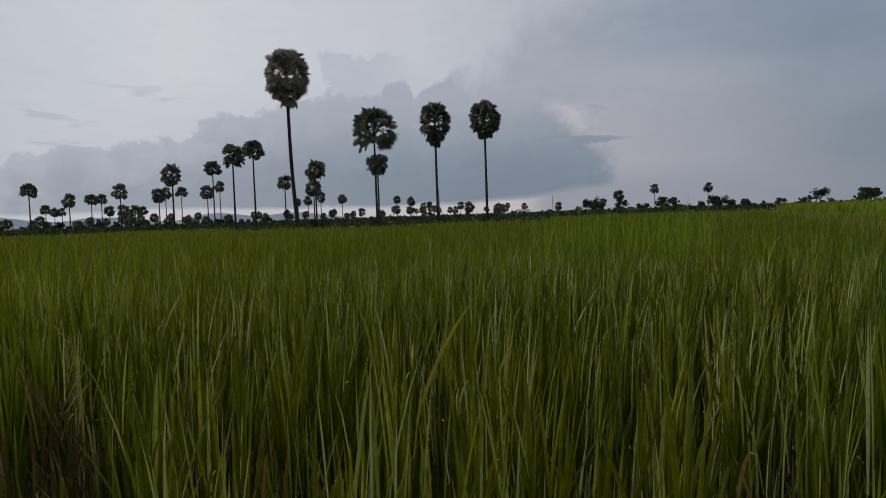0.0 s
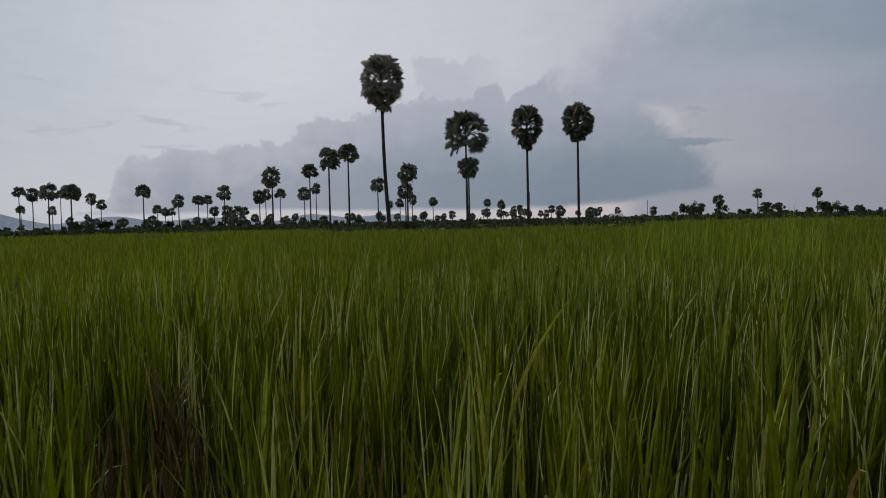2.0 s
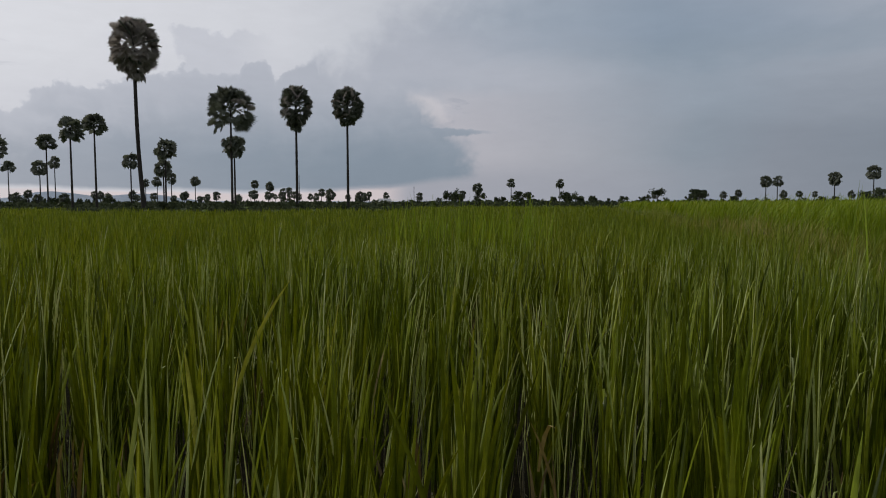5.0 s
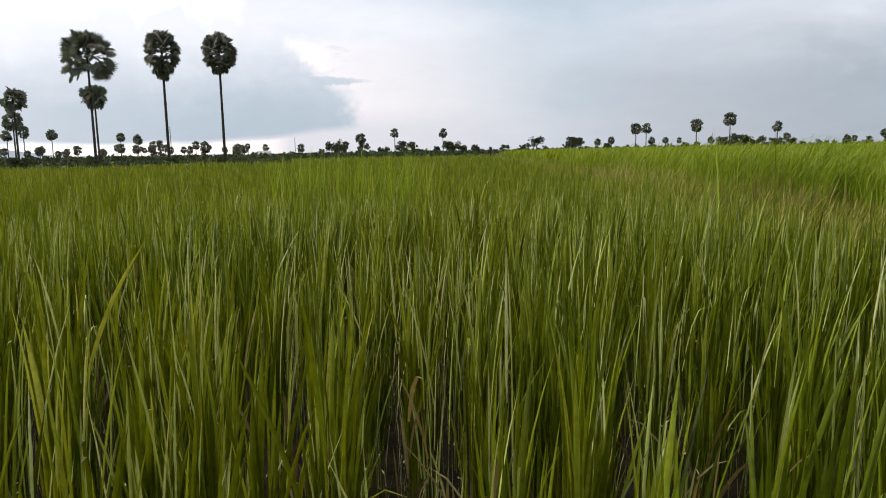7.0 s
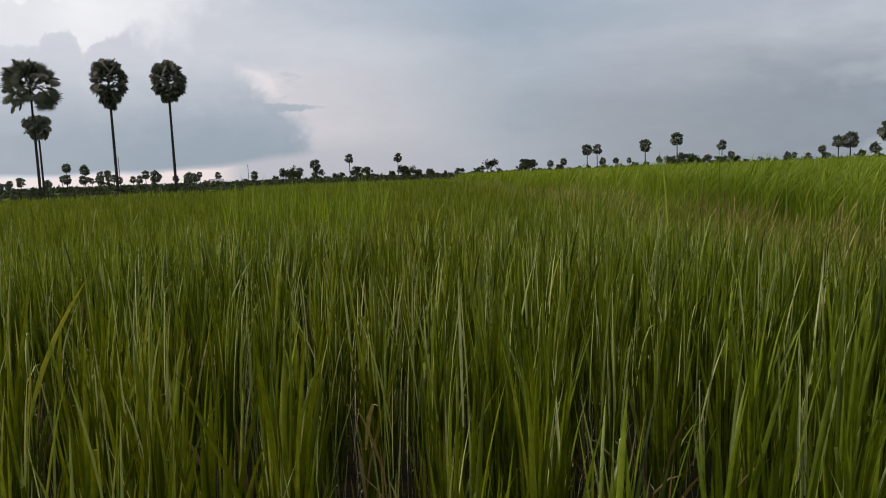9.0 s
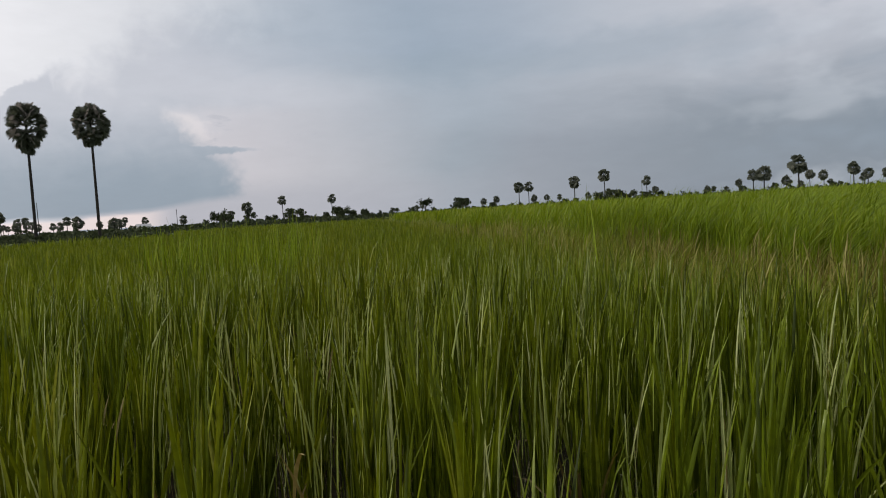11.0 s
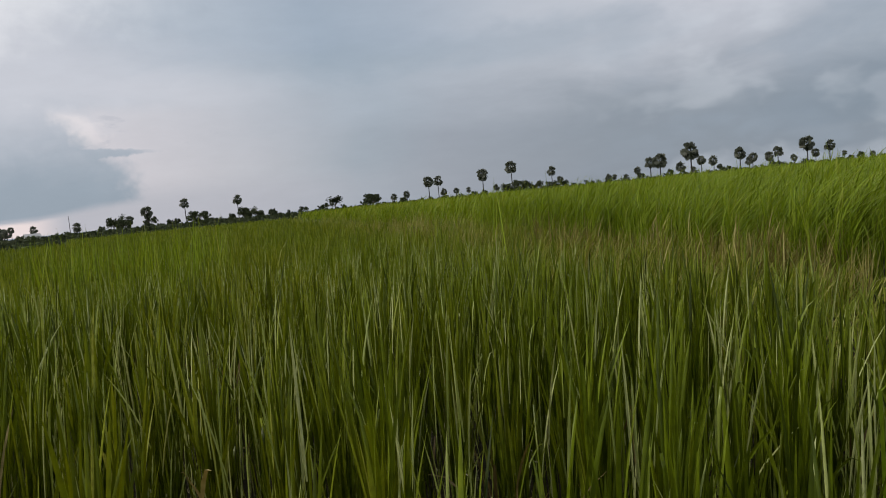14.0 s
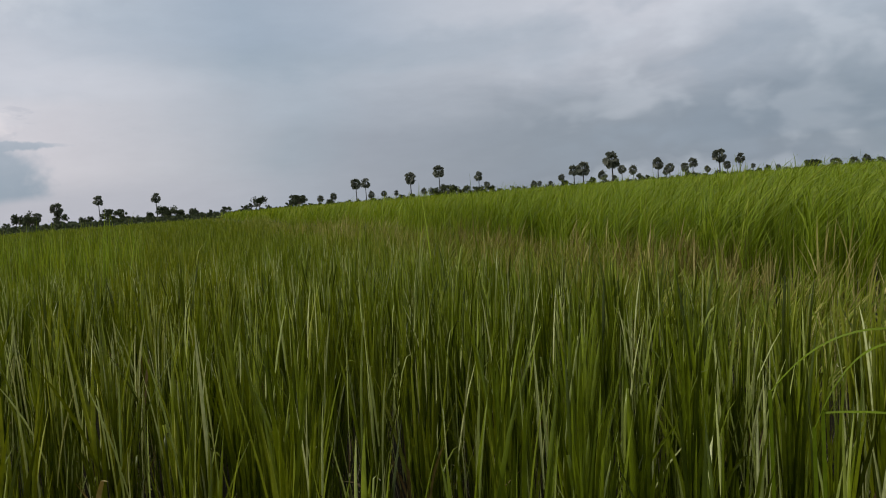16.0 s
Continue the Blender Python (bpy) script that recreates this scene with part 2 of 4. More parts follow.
# the ramp's palest stops paint sheen and glints onto some blades
RICE = leaf_material("rice_leaf", [(0.0, (.022, .034, .002)), (0.2, (.072, .104, .004)), (0.7, (.150, .202, .008)),
                                   (0.88, (.25, .32, .035)), (1.0, (.44, .50, .16))], 0.36, 0.26, 0.36, glow=(1.2, 1.0, 0.45), warm=0.4)
# pale sheaths and undersides, with the sky's glint painted into their colour
GLINT_SHEATH = leaf_material("glint_rice_sheath", [(0.0, (.19, .24, .035)), (0.45, (.37, .43, .13)), (1.0, (.56, .59, .30))], 0.32, 0.2, 0.4)
FIELD = leaf_material("far_rice_leaf", [(0.0, (.080, .114, .005)), (0.5, (.148, .204, .010)), (0.85, (.235, .300, .034)),
                                        (1.0, (.33, .38, .10))], 0.45, 0.36, 0.25, warm=0.35)
TALL = leaf_material("tall_rice_leaf", [(0.0, (.092, .142, .004)), (0.4, (.176, .262, .009)), (0.8, (.255, .340, .022)),
                                        (1.0, (.42, .43, .10))], 0.5, 0.36, 0.2)
WEED = leaf_material("bund_grass_leaf", [(0.0, (.095, .138, .008)), (0.4, (.175, .232, .013)), (0.72, (.26, .29, .035)),
                                         (0.88, (.40, .37, .12)), (1.0, (.62, .56, .32))], 0.55, 0.3, 0.25)
RUST = leaf_material("rust_grass_leaf", [(0.0, (.11, .105, .020)), (0.5, (.21, .180, .048)), (1.0, (.40, .33, .15))], 0.7, 0.25, spec=0.15)
HUSK = leaf_material("husk", [(0.0, (.30, .27, .15)), (0.5, (.50, .47, .32)), (1.0, (.66, .62, .48))], 0.7, 0.2, spec=0.2)
STRAW = leaf_material("dead_leaf", [(0.0, (.05, .036, .010)), (0.6, (.15, .105, .034)), (1.0, (.43, .35, .14))], 0.7, 0.2)
DRY_STALK = leaf_material("dry_stalk", [(0.0, (.16, .155, .03)), (0.5, (.30, .275, .07)), (1.0, (.50, .44, .18))], 0.7, 0.25)
# leaf green greyed and lightened, haze over the palms painted in
HAZED_PALM_LEAF = leaf_material("hazed_palm_leaf", [(0.0, (.085, .096, .072)), (0.5, (.128, .138, .105)), (0.85, (.17, .175, .138)),
                                        (1.0, (.20, .185, .155))], 0.5, 0.38, spec=0.4, grain=3.0, glow=(1, 1, 0.9))
# dead fans, paled further to carry haze and sky flare in the colour
HAZED_DRY_LEAF = leaf_material("hazed_dry_palm_leaf", [(0.0, (.31, .28, .25)), (0.6, (.44, .395, .36)), (1.0, (.55, .49, .44))], 0.7, 0.5, spec=0.2,
                         grain=3.0, glow=(1, 1, 1))
PALM_TRUNK = solid_material("palm_trunk", (.03, .027, .025), (.06, .053, .048), 0.8, 0.9, 0.6, 0.1)
TREE_LEAF = leaf_material("tree_leaf", [(0.0, (.034, .045, .025)), (0.5, (.058, .072, .038)), (1.0, (.095, .105, .055))], 0.8, 0.2,
                          spec=0.1, grain=1.5, glow=(1, 1, 0.8))
BARK = solid_material("bark", (.06, .05, .04), (.12, .10, .08), 1.5, 0.9, 0.5)
# blue-grey stands in for the haze between here and the ridge
HAZED_HILL = solid_material("hazed_far_hill", (.27, .32, .39), (.30, .35, .42), 0.004, 1.0)


def ground_material():
    m, g = material("paddy_ground")
    where = g.node("ShaderNodeTexCoord").outputs["Object"]
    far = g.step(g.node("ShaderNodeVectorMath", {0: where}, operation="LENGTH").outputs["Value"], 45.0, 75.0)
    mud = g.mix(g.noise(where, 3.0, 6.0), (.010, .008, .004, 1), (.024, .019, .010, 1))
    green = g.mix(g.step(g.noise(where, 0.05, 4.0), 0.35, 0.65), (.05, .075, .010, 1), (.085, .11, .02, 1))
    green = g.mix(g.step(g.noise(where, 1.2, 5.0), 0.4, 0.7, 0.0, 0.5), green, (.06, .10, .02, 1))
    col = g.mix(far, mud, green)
    bump = g.node("ShaderNodeBump", {"Height": g.noise(where, 6.0, 6.0), "Strength": 0.7, "Distance": 0.06})
    p = g.node("ShaderNodeBsdfPrincipled", {"Base Color": col, "Roughness": g.math("MULTIPLY_ADD", far, 0.3, 0.6),
                                            "Normal": bump.outputs[0], "Specular IOR Level": 0.1})
    g.node("ShaderNodeOutputMaterial", {"Surface": p.outputs[0]})
    return m


GROUND = ground_material()


# ---------------------------------------------------------------- mesh helpers
def part(name, bm, mat, parent=None, label=""):
    me = bpy.data.meshes.new(name)
    bm.to_mesh(me)
    bm.free()
    me.materials.append(mat)
    ob = new(name, me)
    ob.parent = parent
    return tagged(ob, label)


def raw_mesh(name, verts, quads, tris, mat):
    """A mesh from numpy arrays: vertices, four-sided and three-sided faces."""
    me = bpy.data.meshes.new(name)
    nq, nt = len(quads), len(tris)
    loops = np.concatenate([quads.ravel(), tris.ravel()]).astype(np.int32)
    me.vertices.add(len(verts))
    me.vertices.foreach_set("co", verts.astype(np.float32).ravel())
    me.loops.add(len(loops))
    me.loops.foreach_set("vertex_index", loops)
    me.polygons.add(nq + nt)
    starts = np.concatenate([np.arange(nq) * 4, nq * 4 + np.arange(nt) * 3]).astype(np.int32)
    me.polygons.foreach_set("loop_start", starts)
    me.update(calc_edges=True)
    me.materials.append(mat)
    return me


rng = np.random.default_rng(7)
AXIS = np.array((0.385, 0.923))          # the way the bund runs
ACROSS = np.array((0.923, -0.385))       # from the paddy over the bund
WIND = np.array((0.74, -0.67))           # the way the wind blows over the field
BUND_A, BUND_B = 2.45, 4.45               # the bund's near and far foot, metres across


def rise(x, y):
    """Height of the mud at a place: the bund and the slightly higher field behind it."""
    c = x * ACROSS[0] + y * ACROSS[1]
    up = np.clip((c - BUND_A) / 0.5, 0, 1)
    down = np.clip((c - BUND_B + 0.5) / 0.5, 0, 1)
    return 0.22 * up * up * (3 - 2 * up) - 0.04 * down


def hills(r0, r1, a0, a1, gap):
    """Places of rice plants on a jittered grid, between two radii and two azimuths (degrees left of y)."""
    n = int(r1 / gap) + 1
    gx, gy = np.meshgrid(np.arange(-n, n + 1), np.arange(-n, n + 1))
    p = np.stack([gx.ravel(), gy.ravel()], 1) * gap
    p = p + rng.uniform(-0.42, 0.42, p.shape) * gap
    r = np.hypot(p[:, 0], p[:, 1])
    a = np.degrees(np.arctan2(-p[:, 0], p[:, 1]))
    return p[(r >= r0) & (r < r1) & (a > a0) & (a <= a1)]


def swell(p, scale, seed):
    """Slow uneven waves over the field, about -1 to 1."""
    q = np.zeros(len(p))
    for k in range(4):
        a = seed * 1.7 + k * 2.1
        q += np.sin((p[:, 0] * math.cos(a) + p[:, 1] * math.sin(a)) * scale * (1 + 0.6 * k) + seed + k) / (1 + 0.5 * k)
    return q / 2


def blades(name, foot, height, width, lean, bend, segs, mat, fold=False):
    """Many leaves in one mesh. foot (n, 3), height and width (n), lean (n, 2) metres at the tip, bend (n) metres of droop."""
    n = len(foot)
    turn = np.arctan2(lean[:, 1], lean[:, 0]) + math.pi / 2 + rng.normal(0, 0.7, n)
    side = np.stack([np.cos(turn), np.sin(turn), np.zeros(n)], 1)
    face = np.stack([-np.sin(turn), np.cos(turn), np.zeros(n)], 1)
    cols = 3 if fold else 2
    levels = np.linspace(0, 1, segs + 1)
    verts = []
    for s in levels[:-1]:
        mid = foot.copy()
        mid[:, :2] += lean * (0.55 * s + 0.45 * s ** 2.2)
        mid[:, 2] += height * s - bend * s ** 4
        w = width * 0.5 * (0.55 + 0.45 * min(1.0, 2.5 * s)) * (1 - max(0.0, s - 0.45) ** 1.5 * 1.6)
        ring = [mid - side * w[:, None], mid + side * w[:, None]]
        if fold:
            ring.insert(1, mid + face * (w * 0.75)[:, None])
        verts.append(np.stack(ring, 1))
    tip = foot.copy()
    tip[:, :2] += lean
    tip[:, 2] += height - bend
    verts.append(tip[:, None])
    per = cols * segs + 1
    v = np.concatenate(verts, 1).reshape(-1, 3)
    base = (np.arange(n) * per)[:, None]
    quads, tris = [], []
    for k in range(segs - 1):
        for c in range(cols - 1):
            i = k * cols + c
            quads.append(base + np.array([i, i + 1, i + 1 + cols, i + cols]))
    for c in range(cols - 1):
        i = (segs - 1) * cols + c
        tris.append(base + np.array([i, i + 1, per - 1]))
    q = np.concatenate(quads) if quads else np.zeros((0, 4), int)
    return new(name, raw_mesh(name, v, q, np.concatenate(tris), mat))


# bare, trampled spots where the paddy is thin: azimuth, distance, radius
THIN = [(31.6, 1.6, 0.20), (31.6, 2.0, 0.24), (31.6, 2.4, 0.26), (31.6, 2.8, 0.26), (13.0, 2.0, 0.25), (-13.0, 2.0, 0.20), (-25.5, 1.8, 0.22), (-47.0, 1.9, 0.25), (3.0, 3.2, 0.3)]


def thinned(p):
    keep = np.ones(len(p), bool)
    for a, d, r in THIN:
        c = np.array((-math.sin(radians(a)) * d, math.cos(radians(a)) * d))
        near = np.hypot(*(p - c).T) < r
        keep &= ~near
    return p[keep]


def rice(name, p, tillers, tall, spread, width, segs, mat, wind=0.05, fold=False, uneven=0.06, splay=9.0, stems=True, leaves=3,
         lowest=0.36, length=0.42, droop=0.12, tufts=0.0, fan=0.0, tiers=0.1):
    """A stand of rice over the plant places p: upright stems, each with a few leaves that leave it one above the other."""
    size = tall * (1 + uneven * swell(p, 0.5, 2.0) + uneven * rng.normal(0, 0.8, len(p)))
    stem = np.repeat(p, tillers, 0)
    n = len(stem)
    a, r = rng.uniform(0, 2 * math.pi, n), np.sqrt(rng.random(n)) * spread
    stem = stem + np.stack([np.cos(a), np.sin(a)], 1) * r[:, None]
    top = np.repeat(size, tillers) * rng.uniform(0.86, 1.03, n)
    ground = rise(stem[:, 0], stem[:, 1])
    foot = np.repeat(np.column_stack([stem, ground]), leaves, 0)
    m = len(foot)
    rank = np.tile(np.arange(leaves), n) / max(1, leaves - 1)
    long = length * rng.uniform(0.75, 1.2, m)
    tip = np.repeat(top, leaves) * (1 - tiers * leaves * (1 - rank) * rng.uniform(0.4, 1.2, m))
    start = np.maximum(tip - long, lowest * tall * rng.uniform(0.5, 1.1, m))
    foot[:, 2] += start
    h = tip - start
    go = rng.uniform(0, 2 * math.pi, m)
    wild = np.where(rng.random(m) < 0.14, 2.6, 0.9)
    out = np.tan(np.radians(np.minimum(np.abs(rng.normal(0, splay, m)) * wild + 2, 33))) * h
    lean = np.stack([np.cos(go), np.sin(go)], 1) * out[:, None]
    blow = wind * h * (rng.uniform(-0.2, 2.0, m) if tufts else rng.uniform(0.4, 1.6, m))
    if tufts:
        blow = blow * np.repeat(np.clip(1 + tufts * swell(p, 2.6, 5.0) + rng.normal(0, 0.35 * tufts, len(p)), 0.1, 3), tillers * leaves)
    lean += np.outer(blow, WIND)
    if fan:
        lean += np.repeat(np.stack([np.cos(a), np.sin(a)], 1) * (r / spread * fan)[:, None], leaves, 0) * h[:, None]
    bend = np.where(rng.random(m) < droop, rng.uniform(0.1, 0.4, m), 0.0) * h
    wide = width * rng.uniform(0.65, 1.15, m)
    if stems:
        shaft = np.column_stack([stem, ground])
        foot = np.concatenate([foot, shaft])
        h = np.concatenate([h, top * 0.72])
        lean = np.concatenate([lean, np.zeros((n, 2))])
        bend = np.concatenate([bend, np.zeros(n)])
        wide = np.concatenate([wide, np.full(n, width * 0.8)])
    return blades(name, foot, h, wide, lean, bend, segs, mat, fold)


# ---------------------------------------------------------------- ground, hills far off
def build_ground():
    bm = bmesh.new()
    radii = [0.0] + [0.6 * 1.22 ** k for k in range(46)]
    radii = [r for r in radii if r < 4700] + [4700.0]
    spokes = 160
    rings = []
    for r in radii[1:]:
        ring = []
        for k in range(spokes):
            a = 2 * math.pi * k / spokes
            x, y = r * math.cos(a), r * math.sin(a)
            z = float(rise(x, y)) if r < 260 else 0.18 * max(0.0, 1 - (r - 260) / 300) * (x * ACROSS[0] + y * ACROSS[1] > 3)
            z += 0.03 * math.sin(x * 3.1) * math.sin(y * 2.7) * (r < 40)
            ring.append(bm.verts.new((x, y, z)))
        rings.append(ring)
    mid = bm.verts.new((0, 0, 0))
    for k in range(spokes):
        bm.faces.new((mid, rings[0][k], rings[0][(k + 1) % spokes]))
    for a, b in zip(rings, rings[1:]):
        for k in range(spokes):
            bm.faces.new((a[k], b[k], b[(k + 1) % spokes], a[(k + 1) % spokes]))
    for f in bm.faces:
        f.smooth = True
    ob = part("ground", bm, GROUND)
    tagged(ob, "flat muddy paddy land with green fields to the horizon", "ground", kind="structure")


build_ground()


def hill_range():
    """A low ridge behind the left-hand palms, its blue haze painted into the material."""
    bm = bmesh.new()
    low, back, crest = [], [], []
    d = 4200.0
    for k in range(181):
        az = 60 - k * 0.5
        h = 8 + 92 * math.exp(-((az - 41) / 3.2) ** 2) + 62 * math.exp(-((az - 33) / 3.0) ** 2) + 50 * math.exp(-((az - 26) / 3.5) ** 2)
        h += 55 * math.exp(-((az - 18) / 2.6) ** 2) + 45 * math.exp(-((az - 12) / 3.0) ** 2)
        h += 5 * noise.noise((az * 0.6, 0, 0)) + 2.5 * noise.noise((az * 2.1, 3, 0))
        a = radians(az)
        low.append(bm.verts.new((-math.sin(a) * (d - 300), math.cos(a) * (d - 300), -2)))
        crest.append(bm.verts.new((-math.sin(a) * d, math.cos(a) * d, max(h, 1.0))))
        back.append(bm.verts.new((-math.sin(a) * (d + 300), math.cos(a) * (d + 300), -2)))
    for k in range(180):
        bm.faces.new((low[k], low[k + 1], crest[k + 1], crest[k]))
        bm.faces.new((crest[k], crest[k + 1], back[k + 1], back[k]))
    tagged(part("backdrop", bm, HAZED_HILL), "low far hills with blue haze painted into their colour", "hills", kind="structure")


hill_range()


# ---------------------------------------------------------------- palms
def frond_mesh(name, seed, fingers, mat, spread=0.0, stalk=0.66):
    """One fan leaf of a sugar palm, one metre long from the foot of its stalk to the tips, along +x."""
    rnd = random.Random(seed)
    bm = bmesh.new()
    reach = 1 - stalk
    web = (0.74, 0.85) if fingers < 12 else (0.56, 0.73)
    ring = [bm.verts.new((t * stalk, s * 0.012, z)) for t in (0, 1) for s, z in ((-1, 0), (1, 0), (0, 0.02))]
    for i, j in ((0, 1), (1, 2), (2, 0)):
        bm.faces.new((ring[i], ring[j], ring[j + 3], ring[i + 3]))
    sag = radians(rnd.uniform(0, 28))

    def spot(r, a, z):
        x = r * math.cos(a)
        return bm.verts.new((stalk + x * math.cos(sag) + z * math.sin(sag), r * math.sin(a), z * math.cos(sag) - x * math.sin(sag)))

    hub = bm.verts.new((stalk - 0.02, 0, 0.0))
    arc = radians(rnd.uniform(108, 135) + spread)
    n = fingers
    joint = []
    for k in range(2 * n + 1):
        a = -arc + 2 * arc * k / (2 * n)
        r = reach * web[k % 2]
        joint.append(spot(r, a, (0.02 if k % 2 else -0.02) + 0.16 * abs(math.sin(a)) * r))
    for k in range(2 * n):
        bm.faces.new((hub, joint[k], joint[k + 1]))
    for k in range(n):
        a = -arc + 2 * arc * (2 * k + 1) / (2 * n)
        r = reach * rnd.uniform(0.90, 1.06) * (0.9 + 0.1 * math.cos(a))
        tip = spot(r, a, -0.10 * r * rnd.uniform(0.2, 1.2) + 0.12 * abs(math.sin(a)) * r)
        bm.faces.new((joint[2 * k], tip, joint[2 * k + 1]))
        bm.faces.new((joint[2 * k + 1], tip, joint[2 * k + 2]))
    me = bpy.data.meshes.new(name)
    bm.to_mesh(me)
    bm.free()
    me.materials.append(mat)
    return me


FRONDS = [frond_mesh("frond", s, 17, HAZED_PALM_LEAF, 0, 0.62) for s in range(5)]
DRY_FRONDS = [frond_mesh("dry_frond", 40 + s, 16, HAZED_DRY_LEAF) for s in range(5)]
FAR_FRONDS = [frond_mesh("far_frond", 20 + s, 9, HAZED_PALM_LEAF, 20, 0.57) for s in range(4)]


# crowns in tiers from the top down: angle from upright, number of leaves, length, and where along the trunk they start
TIERS = {
    "skirt": ((0, 24, 12, 0.86, 0.95, 0.0), (20, 56, 38, 0.88, 1.00, -0.08), (56, 90, 28, 0.86, 1.00, -0.16), (88, 122, 38, 0.84, 0.98, -0.32),
              (115, 150, 32, 0.70, 0.88, -0.50), (140, 170, 24, 0.45, 0.68, -0.88)),
    "parasol": ((0, 24, 12, 0.88, 0.98, 0.0), (20, 60, 28, 0.84, 1.02, 0.0), (60, 96, 13, 0.90, 1.04, -0.08), (96, 126, 11, 0.92, 1.06, -0.24),
                (100, 160, 24, 0.42, 0.58, -1.12)),
    "egg": ((0, 24, 12, 0.88, 0.98, 0.0), (20, 58, 34, 0.88, 1.00, -0.05), (58, 94, 30, 0.84, 1.00, -0.14), (92, 128, 30, 0.78, 0.95, -0.36),
            (120, 150, 28, 0.62, 0.80, -0.62), (142, 170, 20, 0.45, 0.62, -0.98)),
    "globe": ((0, 24, 12, 0.90, 0.98, 0.0), (20, 58, 34, 0.88, 1.00, -0.05), (58, 92, 26, 0.86, 1.00, -0.12), (92, 130, 38, 0.80, 0.96, -0.30),
              (128, 165, 26, 0.52, 0.74, -0.60)),
}


def tiered_poses(seed, radius, style):
    rnd = random.Random(seed)
    out = []
    for lo, hi, count, short, long, drop in TIERS[style]:
        a, b = math.cos(radians(lo)), math.cos(radians(hi))
        for k in range(count):
            polar = math.degrees(math.acos(a + (b - a) * (k + rnd.random()) / count))
            m = Matrix.Translation((0, 0, radius * (drop + rnd.uniform(-0.06, 0.06)))) @ Matrix.Rotation(radians(k * 137.5 + rnd.uniform(-25, 25)), 4, "Z")
            m = m @ Matrix.Rotation(radians(polar - 90), 4, "Y") @ Matrix.Rotation(radians(rnd.uniform(-75, 75)), 4, "X")
            out.append((m @ Matrix.Scale(radius * rnd.uniform(short, long), 4), rnd.randrange(5)))
    return out


def crown_poses(seed, style, count):
    """Where the leaves of a far crown of radius one sit, relative to its heart."""
    rnd = random.Random(seed)
    out = []
    lowest = {"ball": 142, "open": 128, "umbrella": 112}[style]
    for k in range(count):
        polar = lowest * ((k + 0.5) / count) ** 0.72
        if (48 < polar < 92 and rnd.random() < (0.55 if style == "open" else 0.42)) or rnd.random() < 0.05:
            continue
        a = k * 137.5 + rnd.uniform(-22, 22)
        polar += rnd.uniform(-9, 9)
        drop = -0.10 - {"umbrella": 0.25, "open": 0.5, "ball": 0.32}[style] * max(0, polar - 60) / 100
        size = (rnd.uniform(0.88, 1.06) if rnd.random() < 0.6 else rnd.uniform(0.55, 0.85)) * (1 - 0.22 * max(0, polar - 100) / 60)
        m = Matrix.Translation((0, 0, drop)) @ Matrix.Rotation(radians(a), 4, "Z") @ Matrix.Rotation(radians(polar - 90), 4, "Y")
        out.append((m @ Matrix.Rotation(radians(rnd.uniform(-85, 85)), 4, "X") @ Matrix.Scale(size, 4), rnd.randrange(5)))
    return out


def trunk_mesh(height, girth, lean, seed):
    """A slim, slightly swollen trunk with ring scars, bowed a little at its foot."""
    rnd = random.Random(seed)
    bm = bmesh.new()
    steps, sides = 22, 10
    rings = []
    for k in range(steps + 1):
        s = k / steps
        z = height * s
        r = girth * (1.0 - 0.35 * s + 0.45 * math.exp(-s * 22)) * (1 + 0.04 * rnd.uniform(-1, 1))
        x = lean * (1 - s) ** 3.0
        ring = [bm.verts.new((x + r * math.cos(2 * math.pi * j / sides), r * math.sin(2 * math.pi * j / sides), z)) for j in range(sides)]
        rings.append(ring)
    for a, b in zip(rings, rings[1:]):
        for j in range(sides):
            bm.faces.new((a[j], a[(j + 1) % sides], b[(j + 1) % sides], b[j]))
    bm.faces.new(rings[-1])
    for f in bm.faces:
        f.smooth = True
    return bm


def crown_mesh(seed, style, count):
    """A far palm's whole crown, of radius one."""
    vs, fs = [], []
    for m, pick in crown_poses(seed, style, count):
        me = FAR_FRONDS[pick % 4]
        o = len(vs)
        vs += [m @ v.co for v in me.vertices]
        fs += [[o + i for i in p.vertices] for p in me.polygons]
    me = bpy.data.meshes.new("crown")
    me.from_pydata(vs, [], fs)
    me.materials.append(HAZED_PALM_LEAF)
    return me


FAR_CROWNS = {"ball": [crown_mesh(s, "ball", 60) for s in (1, 2, 3, 4)], "open": [crown_mesh(s, "open", 52) for s in (5, 6)],
              "umbrella": [crown_mesh(s, "umbrella", 50) for s in (7, 8, 9)]}
palm_count = 0


